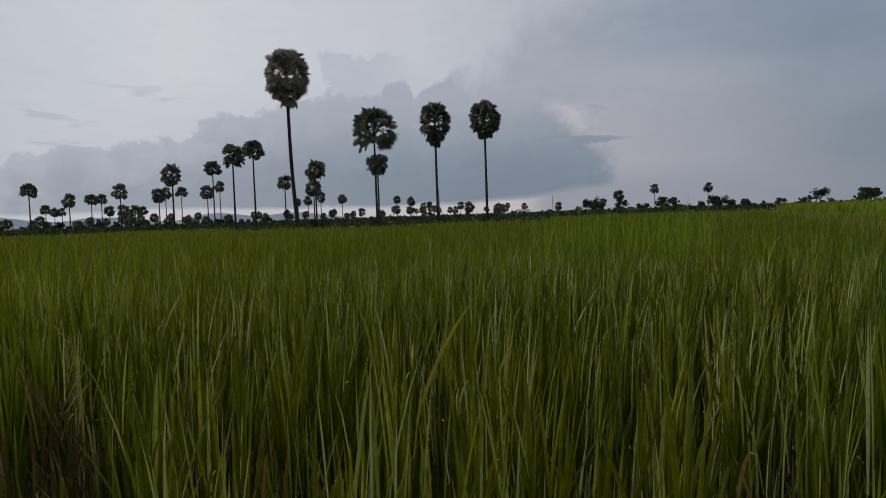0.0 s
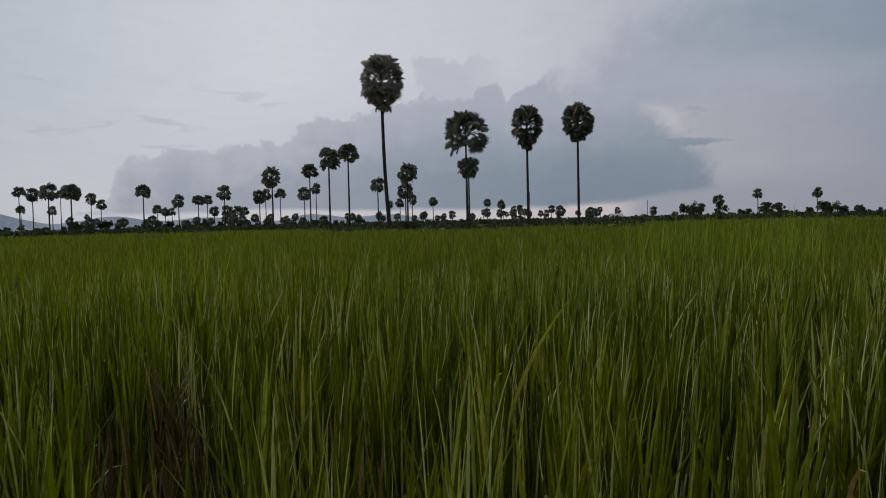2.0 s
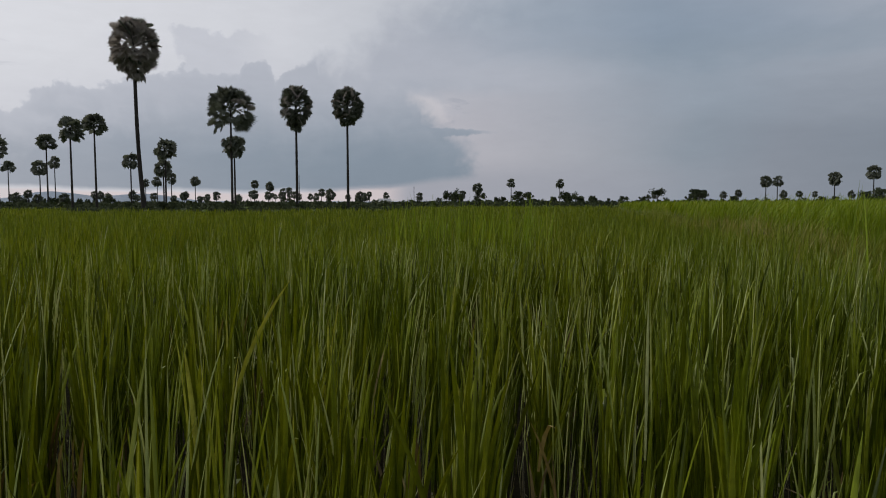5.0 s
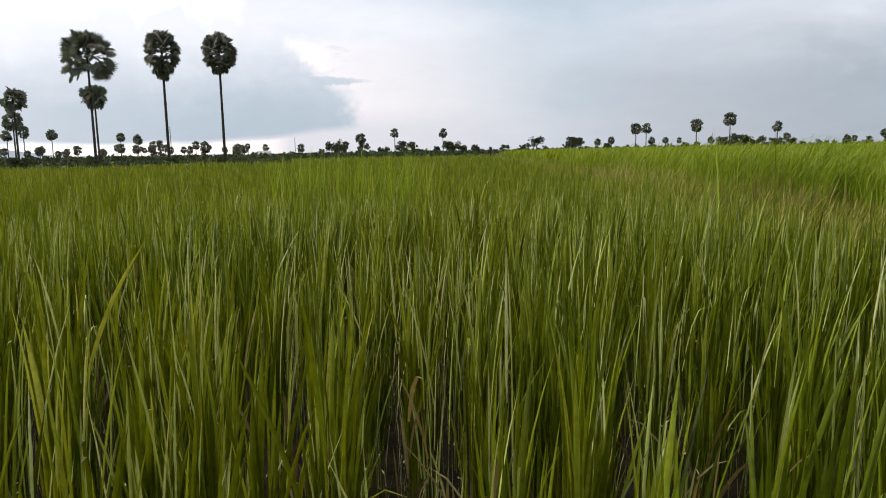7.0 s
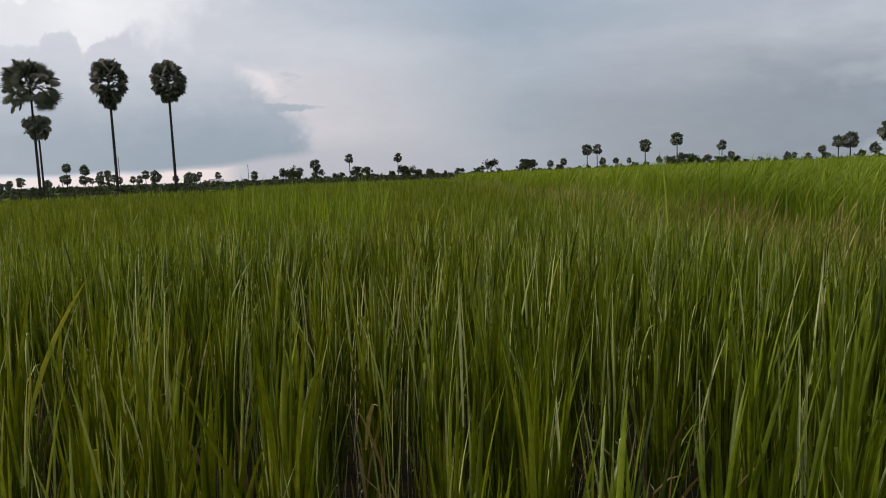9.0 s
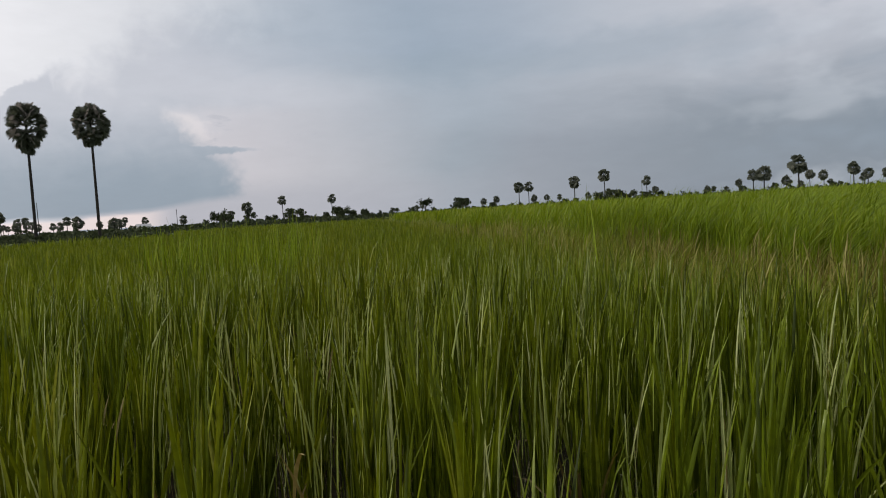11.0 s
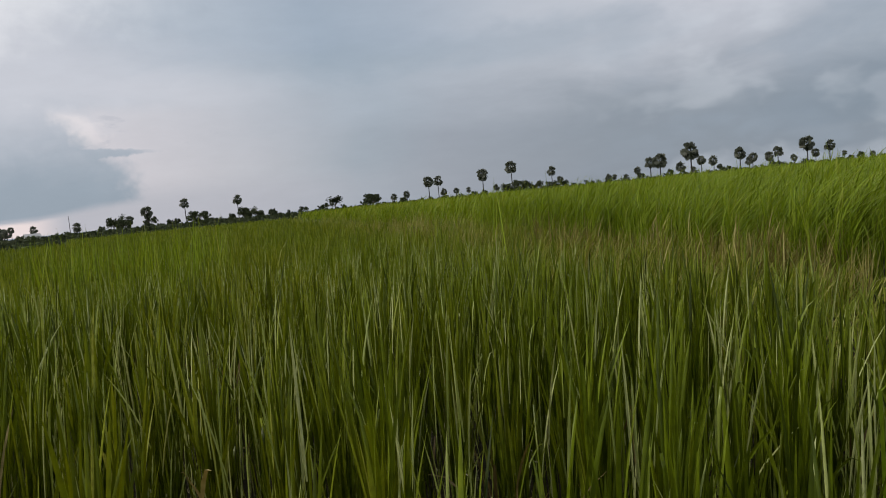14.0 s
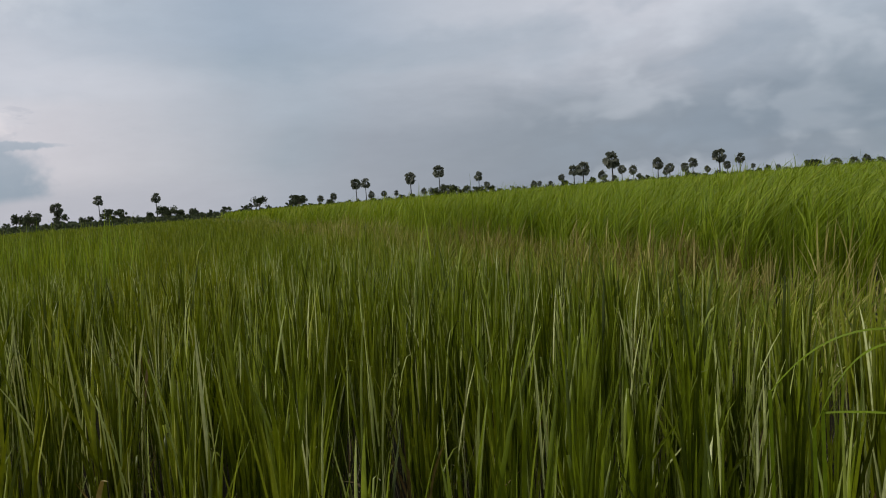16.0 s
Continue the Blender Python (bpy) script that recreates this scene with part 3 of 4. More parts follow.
def palm(az, dist, height, radius, style="", lean=0.0, near=False, girth=0.0, label="", dry=0.0):
    """A sugar palm at an azimuth and distance; height to the top of its crown, radius of the crown."""
    global palm_count
    palm_count += 1
    k = palm_count
    a = radians(az)
    style = style or (("umbrella", "open", "umbrella", "open", "ball") if az > 14 else ("ball", "ball", "open", "ball", "ball"))[(k * 7) % 5]
    x, y = -math.sin(a) * dist, math.cos(a) * dist
    root = new("sugar_palm")
    radius *= 1.12 if near else 1.24 if az < 14 else 1.36
    root.matrix_basis = pose(x, y, -0.3, 0, 0, az)
    heart = height + 0.3 - radius * 0.89
    part("trunk", trunk_mesh(heart, girth or 0.05 * radius + 0.10, lean, k), PALM_TRUNK, root)
    if near:
        for m, pick in tiered_poses(100 + k, radius, style):
            leaf = new("frond", (DRY_FRONDS if (pick * 37 + round(m.translation.z * 100)) % 100 < 100 * dry else FRONDS)[pick])
            leaf.parent = root
            leaf.matrix_basis = Matrix.Translation((0, 0, heart)) @ m
    else:
        crown = new("crown", FAR_CROWNS[style][k % len(FAR_CROWNS[style])])
        crown.parent = root
        crown.matrix_basis = pose(0, 0, heart, 0, 0, k * 77) @ Matrix.Scale(radius, 4)
    shape = {"ball": "dense round crown", "open": "open ragged crown", "umbrella": "flat umbrella crown"}
    tagged(root, label or "slim dark sugar palm with a %s beyond the paddy" % shape[style], "palm tree", "sugar palms on the plain")


# the tallest palm's large dry share also stands in for haze on its crown
palm(12.23, 91, 23.5, 2.95, "skirt", 0.7, True, 0.27, "tallest sugar palm with a leaning foot and dense dry crown paled by painted haze", 0.88)
palm(5.42, 94, 16.3, 3.0, "parasol", 0.0, True, 0.17, "sugar palm with an open, drooping ragged crown", 0.2)
palm(0.41, 115, 20.2, 2.8, "egg", 0.0, True, 0.23, "tall sugar palm with a dense crown and bristling skirt", 0.25)
palm(-3.67, 116, 20.3, 2.8, "globe", 0.0, True, 0.23, "tall straight sugar palm with a dense round crown", 0.2)
palm(38.88, 429, 25.7, 2.80)
palm(38.80, 480, 17.3, 2.43)
palm(38.06, 387, 22.8, 2.80)
palm(37.07, 284, 19.1, 2.80)
palm(36.86, 480, 16.8, 2.38)
palm(36.31, 480, 26.3, 2.70)
palm(35.64, 260, 17.3, 2.80)
palm(34.63, 480, 11.4, 1.55)
palm(34.35, 432, 22.3, 2.80)
palm(33.70, 474, 20.5, 2.80)
palm(30.80, 314, 20.4, 2.80)
palm(29.83, 446, 15.8, 2.80)
palm(29.28, 480, 15.0, 2.36)
palm(28.80, 480, 15.0, 2.38)
palm(28.31, 358, 18.2, 2.80)
palm(26.87, 386, 18.9, 2.80)
palm(26.20, 426, 20.7, 2.80)
palm(25.69, 476, 15.6, 2.80)
palm(24.91, 315, 19.9, 2.80)
palm(24.71, 376, 13.3, 2.80)
palm(23.94, 339, 11.6, 2.80)
palm(23.43, 464, 14.6, 2.80)
palm(22.24, 334, 18.9, 2.80)
palm(21.76, 399, 22.6, 2.80)
palm(21.22, 220, 20.1, 2.80)
palm(20.62, 393, 22.4, 2.80)
palm(18.24, 273, 25.4, 2.80)
palm(18.71, 349, 20.6, 2.80)
palm(17.77, 422, 26.8, 2.80)
palm(16.69, 198, 23.6, 2.80)
palm(15.12, 206, 25.6, 2.80)
palm(12.76, 268, 19.6, 2.80)
palm(11.78, 480, 17.1, 2.62)
palm(10.33, 198, 19.0, 2.80)
palm(10.49, 254, 16.6, 2.80)
palm(10.96, 446, 17.5, 2.80)
palm(9.95, 394, 17.6, 2.80)
palm(8.23, 439, 17.7, 2.80)
palm(5.24, 193, 19.7, 2.80)
palm(3.76, 480, 16.9, 2.53)
palm(2.60, 459, 15.2, 2.80)
palm(1.55, 480, 11.6, 2.35)
palm(1.08, 480, 12.2, 2.35)
palm(-1.49, 480, 11.4, 2.54)
palm(-2.19, 382, 9.2, 2.80)
palm(-14.29, 383, 12.5, 2.80)
palm(-17.03, 463, 17.4, 2.80)
palm(-20.97, 442, 16.4, 2.80)
palm(-33.43, 480, 8.6, 2.34)
palm(-34.51, 480, 9.6, 2.33)
palm(-36.37, 388, 15.1, 2.80)
palm(-37.15, 412, 15.6, 2.80)
palm(-37.56, 480, 8.8, 2.30)
palm(-38.61, 480, 8.3, 1.91)
palm(-40.86, 340, 14.6, 2.80)
palm(-43.24, 347, 17.2, 2.80)
palm(-46.48, 441, 15.6, 2.80)
palm(-47.12, 480, 9.4, 2.14)
palm(-51.40, 480, 6.9, 1.69)
palm(-52.32, 480, 6.4, 2.34)
palm(-53.21, 480, 10.5, 2.31)
palm(-54.21, 377, 13.1, 2.80)
palm(-54.95, 300, 11.9, 2.80)
palm(-57.26, 250, 12.9, 2.80)
palm(-56.44, 430, 10.0, 2.80)
palm(-57.96, 480, 13.4, 2.74)
palm(-58.86, 449, 12.1, 2.80)
palm(-59.27, 480, 6.8, 1.48)
palm(-60.72, 380, 13.2, 2.80)
palm(-61.58, 479, 12.0, 2.80)
palm(-62.71, 480, 11.6, 2.77)
palm(-63.30, 435, 13.2, 2.80)
palm(-64.33, 480, 8.2, 2.03)
palm(-65.24, 322, 13.2, 2.80)
palm(-65.75, 480, 10.4, 2.33)
palm(-66.65, 432, 13.7, 2.80)
palm(-67.55, 480, 7.3, 1.46)
palm(-69.26, 480, 5.6, 1.57)
palm(-72.98, 416, 6.5, 2.80)
palm(-74.09, 468, 6.6, 2.80)
palm(-74.81, 480, 7.5, 2.26)
palm(-75.71, 480, 5.4, 2.22)


# ---------------------------------------------------------------- broadleaf trees and scrub
def tree_meshes(seed, spread):
    """Trunk and crown of a small field tree, one metre high; the crown is made of many leaf clumps with gaps."""
    rnd = random.Random(seed)
    bm = bmesh.new()

    def limb(a, b, ra, rb):
        d = (b - a).normalized()
        u = d.orthogonal().normalized()
        v = d.cross(u)
        ends = []
        for p, r in ((a, ra), (b, rb)):
            ends.append([bm.verts.new(p + (u * math.cos(t) + v * math.sin(t)) * r) for t in (0, 1.26, 2.51, 3.77, 5.03)])
        for j in range(5):
            bm.faces.new((ends[0][j], ends[0][(j + 1) % 5], ends[1][(j + 1) % 5], ends[1][j]))

    fork = Vector((rnd.uniform(-0.03, 0.03), 0, 0.32))
    limb(Vector((0, 0, -0.05)), fork, 0.035, 0.024)
    hearts = []
    for k in range(9):
        a = k * 2.4 + rnd.uniform(-0.4, 0.4)
        r = spread * rnd.uniform(0.12, 0.42)
        tip = Vector((r * math.cos(a), r * math.sin(a), rnd.uniform(0.45, 0.86) - 0.25 * (r / spread)))
        limb(fork, tip, 0.018, 0.006)
        hearts.append((tip, rnd.uniform(0.10, 0.20)))
    trunk = bpy.data.meshes.new("trunk")
    bm.to_mesh(trunk)
    bm.free()
    trunk.materials.append(BARK)
    vs, fs = [], []
    for heart, size in hearts:
        for _ in range(64):
            d = Vector((rnd.gauss(0, 1), rnd.gauss(0, 1), rnd.gauss(0, 0.75)))
            d = d.normalized() * size * rnd.random() ** 0.4
            p = heart + Vector((d.x * (0.6 + 0.6 * spread), d.y * (0.6 + 0.6 * spread), d.z))
            u = Vector((rnd.gauss(0, 1), rnd.gauss(0, 1), rnd.gauss(0, 1))).normalized()
            w = u.orthogonal().normalized()
            s = rnd.uniform(0.04, 0.085)
            o = len(vs)
            vs += [p - u * s, p + w * s * 0.6, p + u * s, p - w * s * 0.6]
            fs.append((o, o + 1, o + 2, o + 3))
    crown = bpy.data.meshes.new("crown")
    crown.from_pydata(vs, [], fs)
    crown.materials.append(TREE_LEAF)
    return trunk, crown


TREES = [tree_meshes(s, w) for s, w in ((1, 0.8), (2, 1.0), (3, 1.3), (4, 1.1), (5, 1.6), (6, 0.9))]


def tree(az, dist, height, wide=1.0, kind=None, label="dark leafy field tree on the far edge of the plain"):
    k = int(abs(az) * 13 + dist) if kind is None else kind
    a = radians(az)
    root = new("field_tree")
    root.matrix_basis = pose(-math.sin(a) * dist, math.cos(a) * dist, -0.1, 0, 0, k * 51)
    for name, me in zip(("trunk", "crown"), TREES[k % 6]):
        ob = new(name, me)
        ob.parent = root
        ob.scale = (height * wide, height * wide, height)
    tagged(root, label, "tree", "field trees along the horizon")


def tree_line():
    rnd = random.Random(5)
    for k in range(300):
        az = 46 - k * 0.42 + rnd.uniform(-0.5, 0.5)
        d = rnd.uniform(290, 460)
        high = 5.0 if az > 13 else 2.9 if az > -11 else 5.6 if az > -24 else 4.4
        lump = 0.92 + 0.75 * noise.noise((az * 0.55, 4.0, 0.0)) + 0.45 * noise.noise((az * 1.7, 9.0, 0.0))
        tree(az, d, rnd.uniform(0.55, 1.25) * high * max(0.3, lump), rnd.uniform(0.6, 1.0), rnd.choice((0, 0, 1, 3, 5, 5, 2)))


tree_line()


# single trees that stand out along the horizon
tree(-28.6, 380, 9.2, 1.0, 4, "flat-topped spreading tree on the horizon")
tree(-31.6, 380, 8.6, 0.9, 2, "dense dark round tree on the horizon")
tree(-12.7, 390, 9.8, 0.8, 1, "open-crowned leafy tree on the horizon")
tree(-11.9, 395, 8.6, 0.8, 3, "open-crowned leafy tree on the horizon")
tree(-17.9, 380, 8.0, 1.1, 2)
tree(-21.4, 385, 8.4, 1.0, 5)
tree(-22.4, 380, 7.4, 1.1, 1)
for az, h in ((-42.8, 5.4), (-43.7, 6.0), (-44.6, 5.6), (-45.6, 5.2), (-46.6, 5.0), (-47.4, 4.4)):
    tree(az, 270, h, 1.0, None, "rounded green bushy tree behind the tall rice")


def shrub(az, dist, height, wide, kind):
    """Low growth at the foot of the nearest palms."""
    a = radians(az)
    root = new("shrub")
    root.matrix_basis = pose(-math.sin(a) * dist, math.cos(a) * dist, -0.35 * height, 0, 0, kind * 70)
    for name, me in zip(("stem", "foliage"), TREES[kind % 6]):
        ob = new(name, me)
        ob.parent = root
        ob.scale = (height * wide, height * wide, height * 1.35)
    tagged(root, "low dark shrub at the foot of the tall palms", "shrub", "shrubs below the palms")


for k, (az, h, w) in enumerate(((12.6, 1.3, 1.0), (11.2, 1.9, 1.1), (10.3, 1.7, 1.2), (9.5, 1.3, 1.1), (6.2, 1.4, 1.0), (5.5, 1.7, 1.0),
                                (4.8, 1.2, 1.1), (1.0, 1.1, 1.0), (0.2, 1.3, 1.0), (-3.3, 1.2, 1.1), (-4.2, 1.0, 1.0))):
    shrub(az, 87 + (k % 3), h, w, k)


def bare_pole(az, dist, height):
    """A slim bare trunk or pole without a crown, a little bent, with a ragged top."""
    a = radians(az)
    bm = trunk_mesh(height, 0.13, 0.15, int(dist))
    for k in range(5):
        t = 2 * math.pi * k / 5
        v = [bm.verts.new((0.09 * math.cos(t + q), 0.09 * math.sin(t + q), height - 0.02)) for q in (-0.4, 0.4)]
        bm.faces.new((*v, bm.verts.new((0.06 * math.cos(t), 0.06 * math.sin(t), height + 0.25 + 0.1 * (k % 2)))))
    ob = part("bare_pole", bm, PALM_TRUNK)
    ob.matrix_basis = pose(-math.sin(a) * dist, math.cos(a) * dist, -0.2, 0, 0, az)
    tagged(ob, "slim bare dark trunk standing without a crown", "pole", "bare trunks on the plain")


bare_pole(0.27, 250, 11.2)
bare_pole(-9.03, 300, 8.4)


def field_hut(az, dist):
    """A small pale hut with a low pitched roof, far off."""
    a = radians(az)
    root = new("field_hut")
    root.matrix_basis = pose(-math.sin(a) * dist, math.cos(a) * dist, 0, 0, 0, az + 12)

    def box(name, lo, hi, mat, label=""):
        bm = bmesh.new()
        bmesh.ops.create_cube(bm, size=1, matrix=Matrix.Translation([(p + q) / 2 for p, q in zip(lo, hi)]) @
                              Matrix.Diagonal([q - p for p, q in zip(lo, hi)] + [1]))
        part(name, bm, mat, root, label)

    for lo, hi in (((-2.4, -1.6, 0), (-0.5, -1.5, 2.0)), ((0.4, -1.6, 0), (2.4, -1.5, 2.0)), ((-0.5, -1.6, 1.8), (0.4, -1.5, 2.0)),
                   ((-2.4, 1.5, 0), (2.4, 1.6, 2.0)), ((-2.4, -1.5, 0), (-2.3, 1.5, 2.0)), ((2.3, -1.5, 0), (2.4, 1.5, 2.0))):
        box("wall", lo, hi, WALL)
    box("door", (-0.48, -1.56, 0.02), (0.38, -1.51, 1.79), BARK, "dark plank door")
    for side in (-1, 1):
        bm = bmesh.new()
        v = [bm.verts.new(p) for p in ((-2.8, side * 2.0, 1.85), (2.8, side * 2.0, 1.85), (2.8, 0, 2.95), (-2.8, 0, 2.95))]
        w = [bm.verts.new((p.co.x, p.co.y, p.co.z + 0.07)) for p in v]
        bm.faces.new(v), bm.faces.new(w[::-1])
        for k in range(4):
            bm.faces.new((v[k], w[k], w[(k + 1) % 4], v[(k + 1) % 4]))
        part("roof", bm, ROOF, root, "weathered grey metal roof")
    tagged(root, "small pale hut with a grey metal roof among far trees", "hut")


WALL = solid_material("lime_wall", (.55, .53, .49), (.66, .64, .60), 0.6, 0.9, 0.2)
ROOF = solid_material("metal_roof", (.34, .35, .36), (.46, .46, .47), 0.8, 0.5, 0.2)
field_hut(-6.6, 300)


def young_palms():
    rnd = random.Random(11)
    for k in range(84):
        az = rnd.choice((rnd.uniform(12, 36), rnd.uniform(-6, 12), rnd.uniform(-62, 36)))
        palm(az, rnd.uniform(320, 470), rnd.uniform(5.0, 8.5), rnd.uniform(1.5, 2.1), "ball" if rnd.random() < 0.7 else "open",
             label="short young sugar palm among the far field trees")


young_palms()


def scrub():
    """Low bushes and weeds along the far dykes, in one piece."""
    n, close = 9600, 1500
    order = np.arange(n)
    near_az = rng.uniform(-9, 17, n)
    az = np.radians(np.where(order < close, near_az, rng.uniform(-85, 50, n)))
    d = np.where(order < close, rng.uniform(55, 84, n), np.where(order < 3600, rng.normal(150, 12, n), rng.uniform(230, 470, n)))
    size = np.where(order < close, rng.uniform(0.25, 0.85, n) * (1 + 0.4 * np.sin(near_az * 2.3)), np.where(order < 3600, rng.uniform(0.35, 1.0, n), rng.uniform(0.8, 2.4, n)))
    per = 10
    c = np.stack([-np.sin(az) * d, np.cos(az) * d, size * 0.3], 1)
    c = np.repeat(c, per, 0)
    s = np.repeat(size, per)
    off = rng.normal(0, 1, (n * per, 3))
    off /= np.linalg.norm(off, axis=1)[:, None]
    p = c + off * s[:, None] * np.array((0.9, 0.9, 0.55)) * rng.random((n * per, 1)) ** 0.4
    u = rng.normal(0, 1, (n * per, 3))
    u /= np.linalg.norm(u, axis=1)[:, None]
    w = np.cross(u, rng.normal(0, 1, (n * per, 3)))
    w /= np.linalg.norm(w, axis=1)[:, None]
    u, w = u * (s * 0.40)[:, None], w * (s * 0.26)[:, None]
    v = np.stack([p - u, p + w, p + u, p - w], 1).reshape(-1, 3)
    q = np.arange(len(v)).reshape(-1, 4)
    ob = new("scrub", raw_mesh("scrub", v, q, np.zeros((0, 3), int), TREE_LEAF))
    tagged(ob, "dark low scrub along the far field dykes", "scrub", kind="stuff")


scrub()


# ---------------------------------------------------------------- rice, near to far
NEAR = np.array((0.15, -0.03))           # middle of the eye's swing


def clear_of_eye(p):
    return p[np.hypot(*(p - NEAR).T) > 1.1]


def gappy(p, scale, seed, share):
    """Leaves out plants in uneven streaks, so that dark gaps open between the rest."""
    return p[(swell(p, scale, seed) + rng.normal(0, 0.25, len(p))) > share]


def paddy_only(p):
    return p[p @ ACROSS < BUND_A + 0.15]


def tall_only(p):
    return p[p @ ACROSS > BUND_B - 0.2]


VIEW = (-90, 50)
stand = [
    rice("rice_plants", gappy(thinned(paddy_only(clear_of_eye(hills(0.9, 5, *VIEW, 0.235)))), 6.0, 3.0, -0.95), 9, 1.0, 0.042, 0.0128, 5, RICE, fold=True,
         uneven=0.07, splay=4.5, leaves=4, lowest=0.28, fan=0.08, tiers=0.13, length=0.46),
    rice("rice_plants", gappy(thinned(paddy_only(clear_of_eye(hills(0.9, 8.5, *VIEW, 0.24)))), 6.0, 3.0, -0.7), 4, 0.94, 0.075, 0.0082, 4, GLINT_SHEATH, fold=True,
         uneven=0.10, splay=5.5, leaves=2, lowest=0.2, fan=0.06, tiers=0.2, length=0.40, stems=False),
    rice("rice_plants", paddy_only(hills(5, 14, *VIEW, 0.25)), 6, 1.0, 0.07, 0.0155, 3, FIELD, uneven=0.08, splay=7, leaves=4, lowest=0.25),
    rice("rice_plants", paddy_only(hills(14, 32, *VIEW, 0.31)), 4, 0.98, 0.14, 0.023, 2, FIELD, uneven=0.10, splay=7, stems=False),
    rice("rice_plants", paddy_only(np.concatenate([hills(32, 52, *VIEW, 0.6), hills(52, 82, -90, -9, 0.6), hills(52, 82, 17, 50, 0.6)])), 3, 0.97, 0.25, 0.055, 2, FIELD, uneven=0.09, stems=False),
    rice("rice_plants", np.concatenate([hills(0.85, 12, 50, 180, 0.3), paddy_only(hills(0.85, 12, -180, -90, 0.3))]), 5, 0.97, 0.13,
         0.02, 2, RICE, stems=False),
    rice("rice_plants", np.concatenate([hills(12, 40, 50, 180, 0.75), paddy_only(hills(12, 40, -180, -90, 0.75))]), 3, 0.97, 0.3,
         0.05, 2, RICE, stems=False),
]
for ob in stand:
    tagged(ob, "dense upright green rice leaves standing in the paddy", "rice", kind="stuff")
over = [
    rice("tall_rice", gappy(tall_only(hills(3, 14, *VIEW, 0.25)), 3.4, 8.0, -0.8), 13, 1.27, 0.07, 0.0085, 5, TALL, 0.5, splay=17, droop=0.95, length=0.40, leaves=4,
         lowest=0.38, uneven=0.06, tufts=0.7, tiers=0.08),
    rice("tall_rice", tall_only(hills(14, 32, *VIEW, 0.31)), 4, 1.27, 0.13, 0.02, 3, TALL, 0.5, splay=13, droop=0.5, length=0.5, stems=False, uneven=0.06, tufts=0.6),
    rice("tall_rice", tall_only(hills(32, 80, *VIEW, 0.6)), 3, 1.28, 0.25, 0.05, 2, TALL, 0.4, splay=13, stems=False, uneven=0.05),
    rice("tall_rice", tall_only(hills(3, 14, -180, -90, 0.4)), 4, 1.24, 0.18, 0.024, 2, TALL, 0.4),
]
for ob in over:
    tagged(ob, "taller bright green rice bending in the wind behind the bund", "rice", kind="stuff")


def bund_growth():
    """Weeds and drying grass in tufts on the bund, a rusty dry patch, paler stalks towards the field behind it."""
    p = np.concatenate([hills(2.0, 14, -180, 50, 0.17), hills(14, 40, *VIEW, 0.3), hills(40, 95, *VIEW, 0.7)])
    c = p @ ACROSS
    near, far = p[(c > BUND_A - 0.25) & (c < BUND_B - 0.6)], p[(c >= BUND_B - 1.0) & (c < BUND_B + 0.1)]
    bare = (far @ AXIS > 2.3) & (far @ AXIS < 4.6) & (far @ ACROSS > BUND_B - 0.75)
    for q, tall in ((near, 0.58), (far[~bare], 0.72)):
        q = gappy(q, 5.0, 4.0, -0.8)
        ob = rice("bund_grass", q, 6, tall, 0.07, 0.0085, 3, WEED, 0.22, splay=24, uneven=0.16, length=0.30, lowest=0.2, droop=0.45, tufts=0.8)
        tagged(ob, "green and yellowing grass tufts on the bund", "grass", kind="stuff")
    along, across = rng.uniform(4.2, 9.5, 170), rng.uniform(BUND_B - 0.7, BUND_B + 0.1, 170)
    q = along[:, None] * AXIS + across[:, None] * ACROSS
    ob = rice("rusty_grass", gappy(q, 4.0, 1.0, -0.5), 4, 0.80, 0.07, 0.008, 3, RUST, 0.15, splay=20, uneven=0.2, length=0.32, lowest=0.2, droop=0.5)
    tagged(ob, "rusty brown drying grass on the bund", "grass", kind="stuff")


bund_growth()


def dead_leaves():
    """Brown dead leaves low down among the rice."""
    p = np.concatenate([paddy_only(hills(0.9, 6, *VIEW, 0.5))] + [
        np.array((-math.sin(radians(a)) * d, math.cos(radians(a)) * d)) + rng.normal(0, r * 0.5, (6, 2)) for a, d, r in THIN])
    ob = rice("dead_rice_leaves", p, 2, 0.60, 0.1, 0.013, 4, STRAW, splay=22, uneven=0.2, length=0.26, lowest=0.1, leaves=2, stems=False, droop=0.5)
    tagged(ob, "brown dead leaves low among the rice stems", "dead leaves", kind="stuff")
    a, d = radians(31.8), 3.0
    p = np.array((-math.sin(a) * d, math.cos(a) * d)) + rng.normal(0, 0.10, (11, 2))
    ob = rice("dead_rice_leaves", p, 3, 0.78, 0.06, 0.010, 4, STRAW, splay=16, uneven=0.12, length=0.40, lowest=0.1, leaves=3, stems=True, droop=0.4)
    tagged(ob, "brown dead rice clump beside a gap in the paddy", "dead leaves", kind="stuff")


dead_leaves()


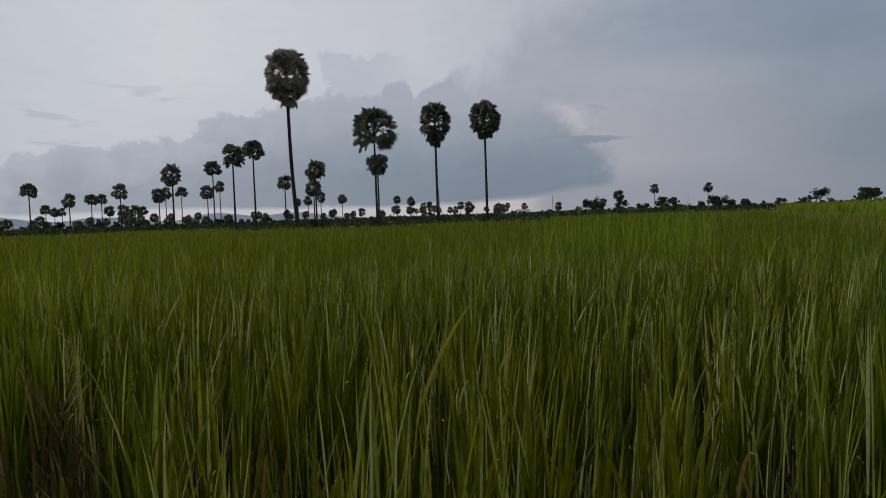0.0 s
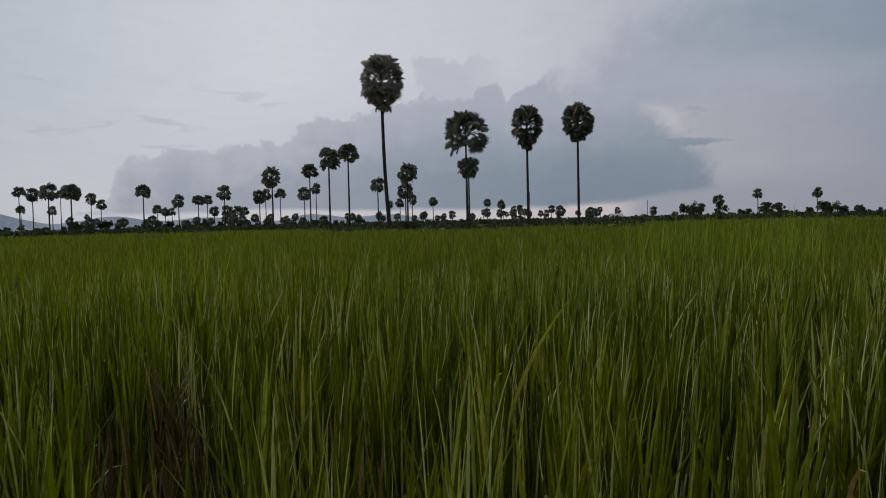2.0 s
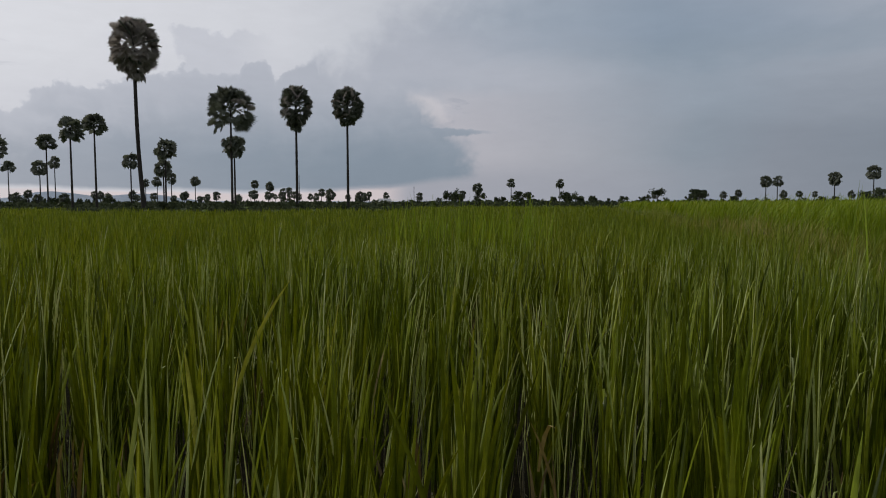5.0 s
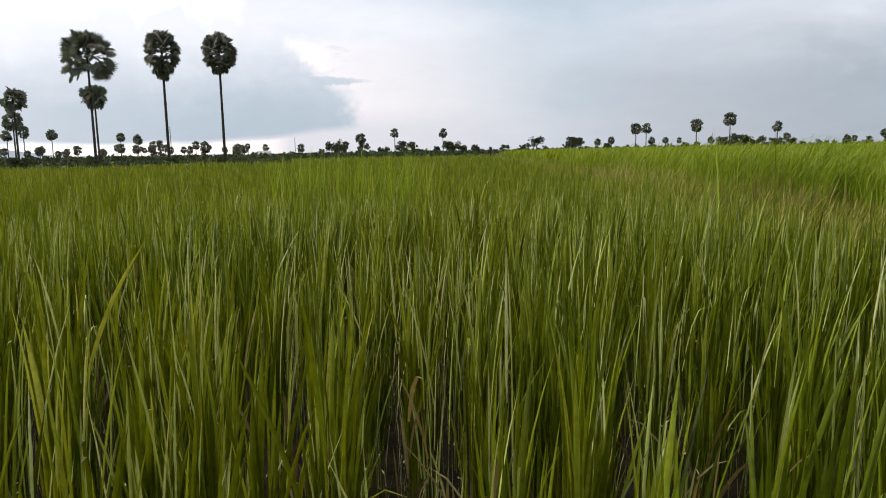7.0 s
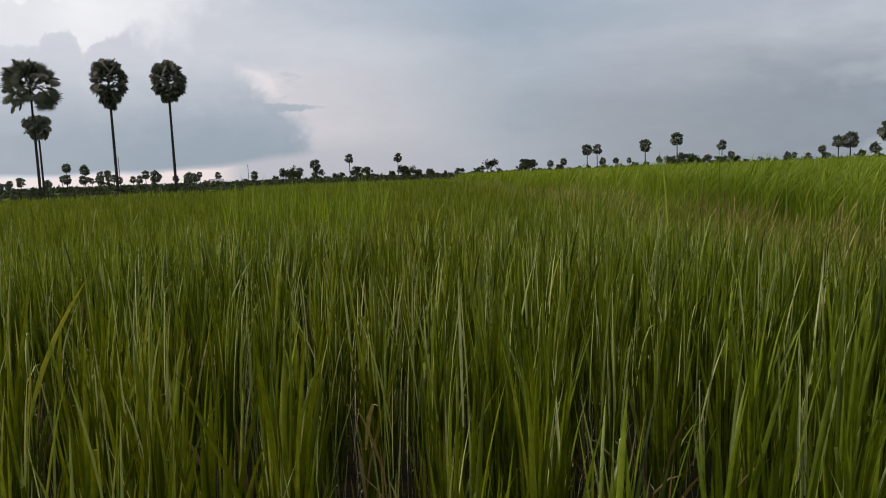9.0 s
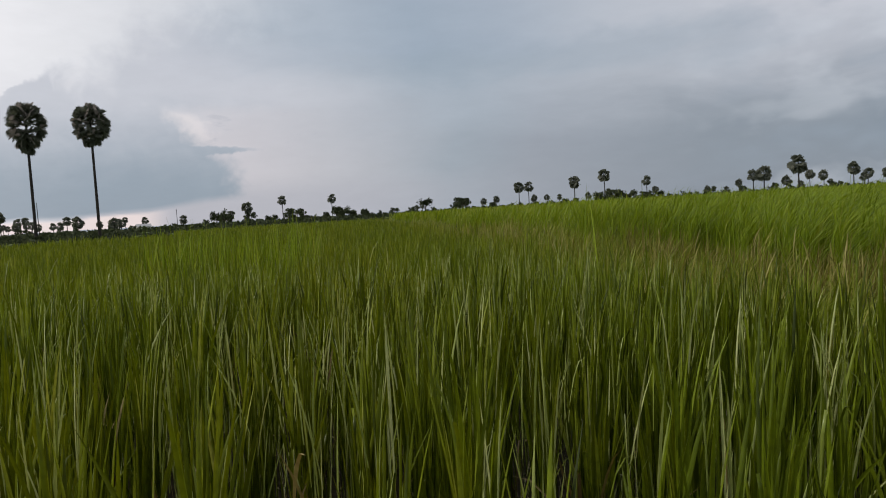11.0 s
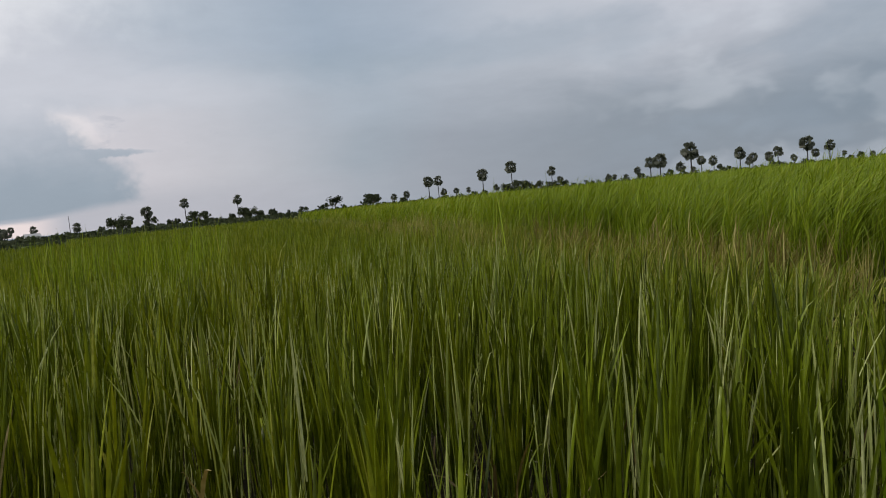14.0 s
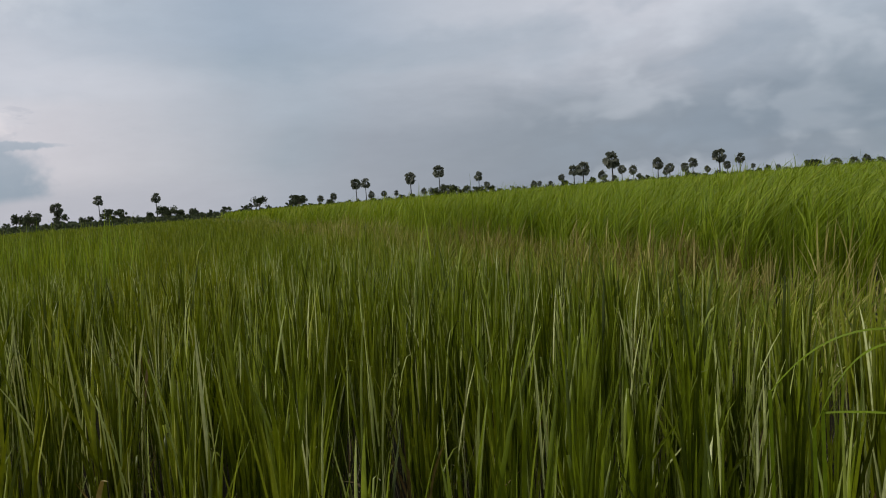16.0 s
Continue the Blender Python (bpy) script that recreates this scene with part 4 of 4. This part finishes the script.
def husks():
    """Thin dry stems with tiny pale heads, low in the gaps between the rice."""
    p = paddy_only(clear_of_eye(hills(1.0, 4.2, *VIEW, 0.11)))
    p = p[rng.random(len(p)) < 0.75]
    n = len(p)
    foot = np.column_stack([p, rise(p[:, 0], p[:, 1])])
    h = rng.uniform(0.18, 0.62, n)
    lean = rng.normal(0, 0.10, (n, 2)) * h[:, None]
    tip = foot + np.column_stack([lean, h])
    tag = tip - np.array((0, 0, 0.002))
    ob = blades("dry_weeds", np.concatenate([foot, tag]), np.concatenate([h, rng.uniform(0.006, 0.016, n)]),
                np.concatenate([np.full(n, 0.0022), rng.uniform(0.004, 0.008, n)]),
                np.concatenate([lean, rng.normal(0, 0.006, (n, 2))]), np.zeros(2 * n), 2, HUSK)
    tagged(ob, "thin dry weeds with tiny pale heads between the rice", "weeds", kind="stuff")


husks()


def stray_stalks():
    """Thin tall stalks and grass tips that stand out above the rice, singly and in loose bunches."""
    az = np.concatenate([rng.normal(28, 2.5, 44), rng.uniform(-21, -7.5, 300), rng.uniform(-75, -42, 34)])
    d = np.concatenate([rng.uniform(4, 9, 44), rng.uniform(7, 14, 300), rng.uniform(7, 11, 34)])
    a = np.radians(az)
    foot = np.stack([-np.sin(a) * d, np.cos(a) * d], 1)
    n = len(foot)
    foot = np.column_stack([foot, rise(foot[:, 0], foot[:, 1])])
    h = EYE + d * np.tan(np.radians(rng.normal(0.08, 0.38, n))) - foot[:, 2]
    h[-34:] = 1.28 + rng.uniform(-0.05, 0.2, 34)
    lean = rng.normal(0.05, 0.09, (n, 2)) * h[:, None]
    ob = blades("stray_stalks", foot, h, rng.uniform(0.009, 0.017, n), lean, rng.uniform(0, 0.06, n) * h, 5, TALL)
    tagged(ob, "thin tall stalks standing out above the rice", "rice", kind="stuff")


stray_stalks()


def dry_stalks():
    """Pale dry stalks and leaves at the foot of the tall rice."""
    along = np.concatenate([rng.uniform(2.2, 6.5, 110), rng.uniform(4.0, 22.0, 260)])
    across = np.concatenate([rng.uniform(BUND_B - 0.55, BUND_B + 0.05, 110), rng.uniform(BUND_A + 0.2, BUND_B, 260)])
    p = along[:, None] * AXIS + across[:, None] * ACROSS
    ob = rice("dry_stalks", p, 2, 0.74, 0.12, 0.010, 3, DRY_STALK, 0.1, splay=18, uneven=0.2, length=0.4, lowest=0.1, leaves=2)
    tagged(ob, "pale dry stalks at the foot of the tall rice", "dry stalks", kind="stuff")


dry_stalks()


def arching_leaf(az, dist, start, long, rise_by, turn_by, half):
    """A long leaf that arches over sideways close by."""
    a = radians(az)
    bm = bmesh.new()
    steps = 14
    prev = None
    for k in range(steps + 1):
        s = k / steps
        x = long * s
        z = start + rise_by * (1 - (1 - s) ** 3) - 0.10 * long * s ** 3
        w = half * (0.7 + 0.3 * min(1, 4 * s)) * (1 - 0.9 * s ** 2)
        row = [bm.verts.new((x, -w, z)), bm.verts.new((x, 0, z + 0.003)), bm.verts.new((x, w, z))]
        if prev:
            bm.faces.new((prev[0], row[0], row[1], prev[1]))
            bm.faces.new((prev[1], row[1], row[2], prev[2]))
        prev = row
    foot = [bm.verts.new((s * 0.004, t * 0.004, 0.0)) for s, t in ((-1, -1), (1, -1), (1, 1), (-1, 1))]
    head = [bm.verts.new((s * 0.003, t * 0.003, start + 0.005)) for s, t in ((-1, -1), (1, -1), (1, 1), (-1, 1))]
    for k in range(4):
        bm.faces.new((foot[k], foot[(k + 1) % 4], head[(k + 1) % 4], head[k]))
    ob = part("arching_stalk", bm, TALL)
    ob.matrix_basis = pose(0.29 - math.sin(a) * dist, math.cos(a) * dist - 0.05, 0, 0, 0, turn_by)
    tagged(ob, "long pale green leaf arching over the rice", "rice leaf", "arching leaves")


arching_leaf(-68.0, 1.30, 1.01, 0.26, 0.13, -72, 0.0030)
arching_leaf(-70.9, 1.30, 0.95, 0.17, 0.165, -73, 0.0048)
arching_leaf(-71.5, 1.30, 0.98, 0.20, 0.012, -73, 0.0032)
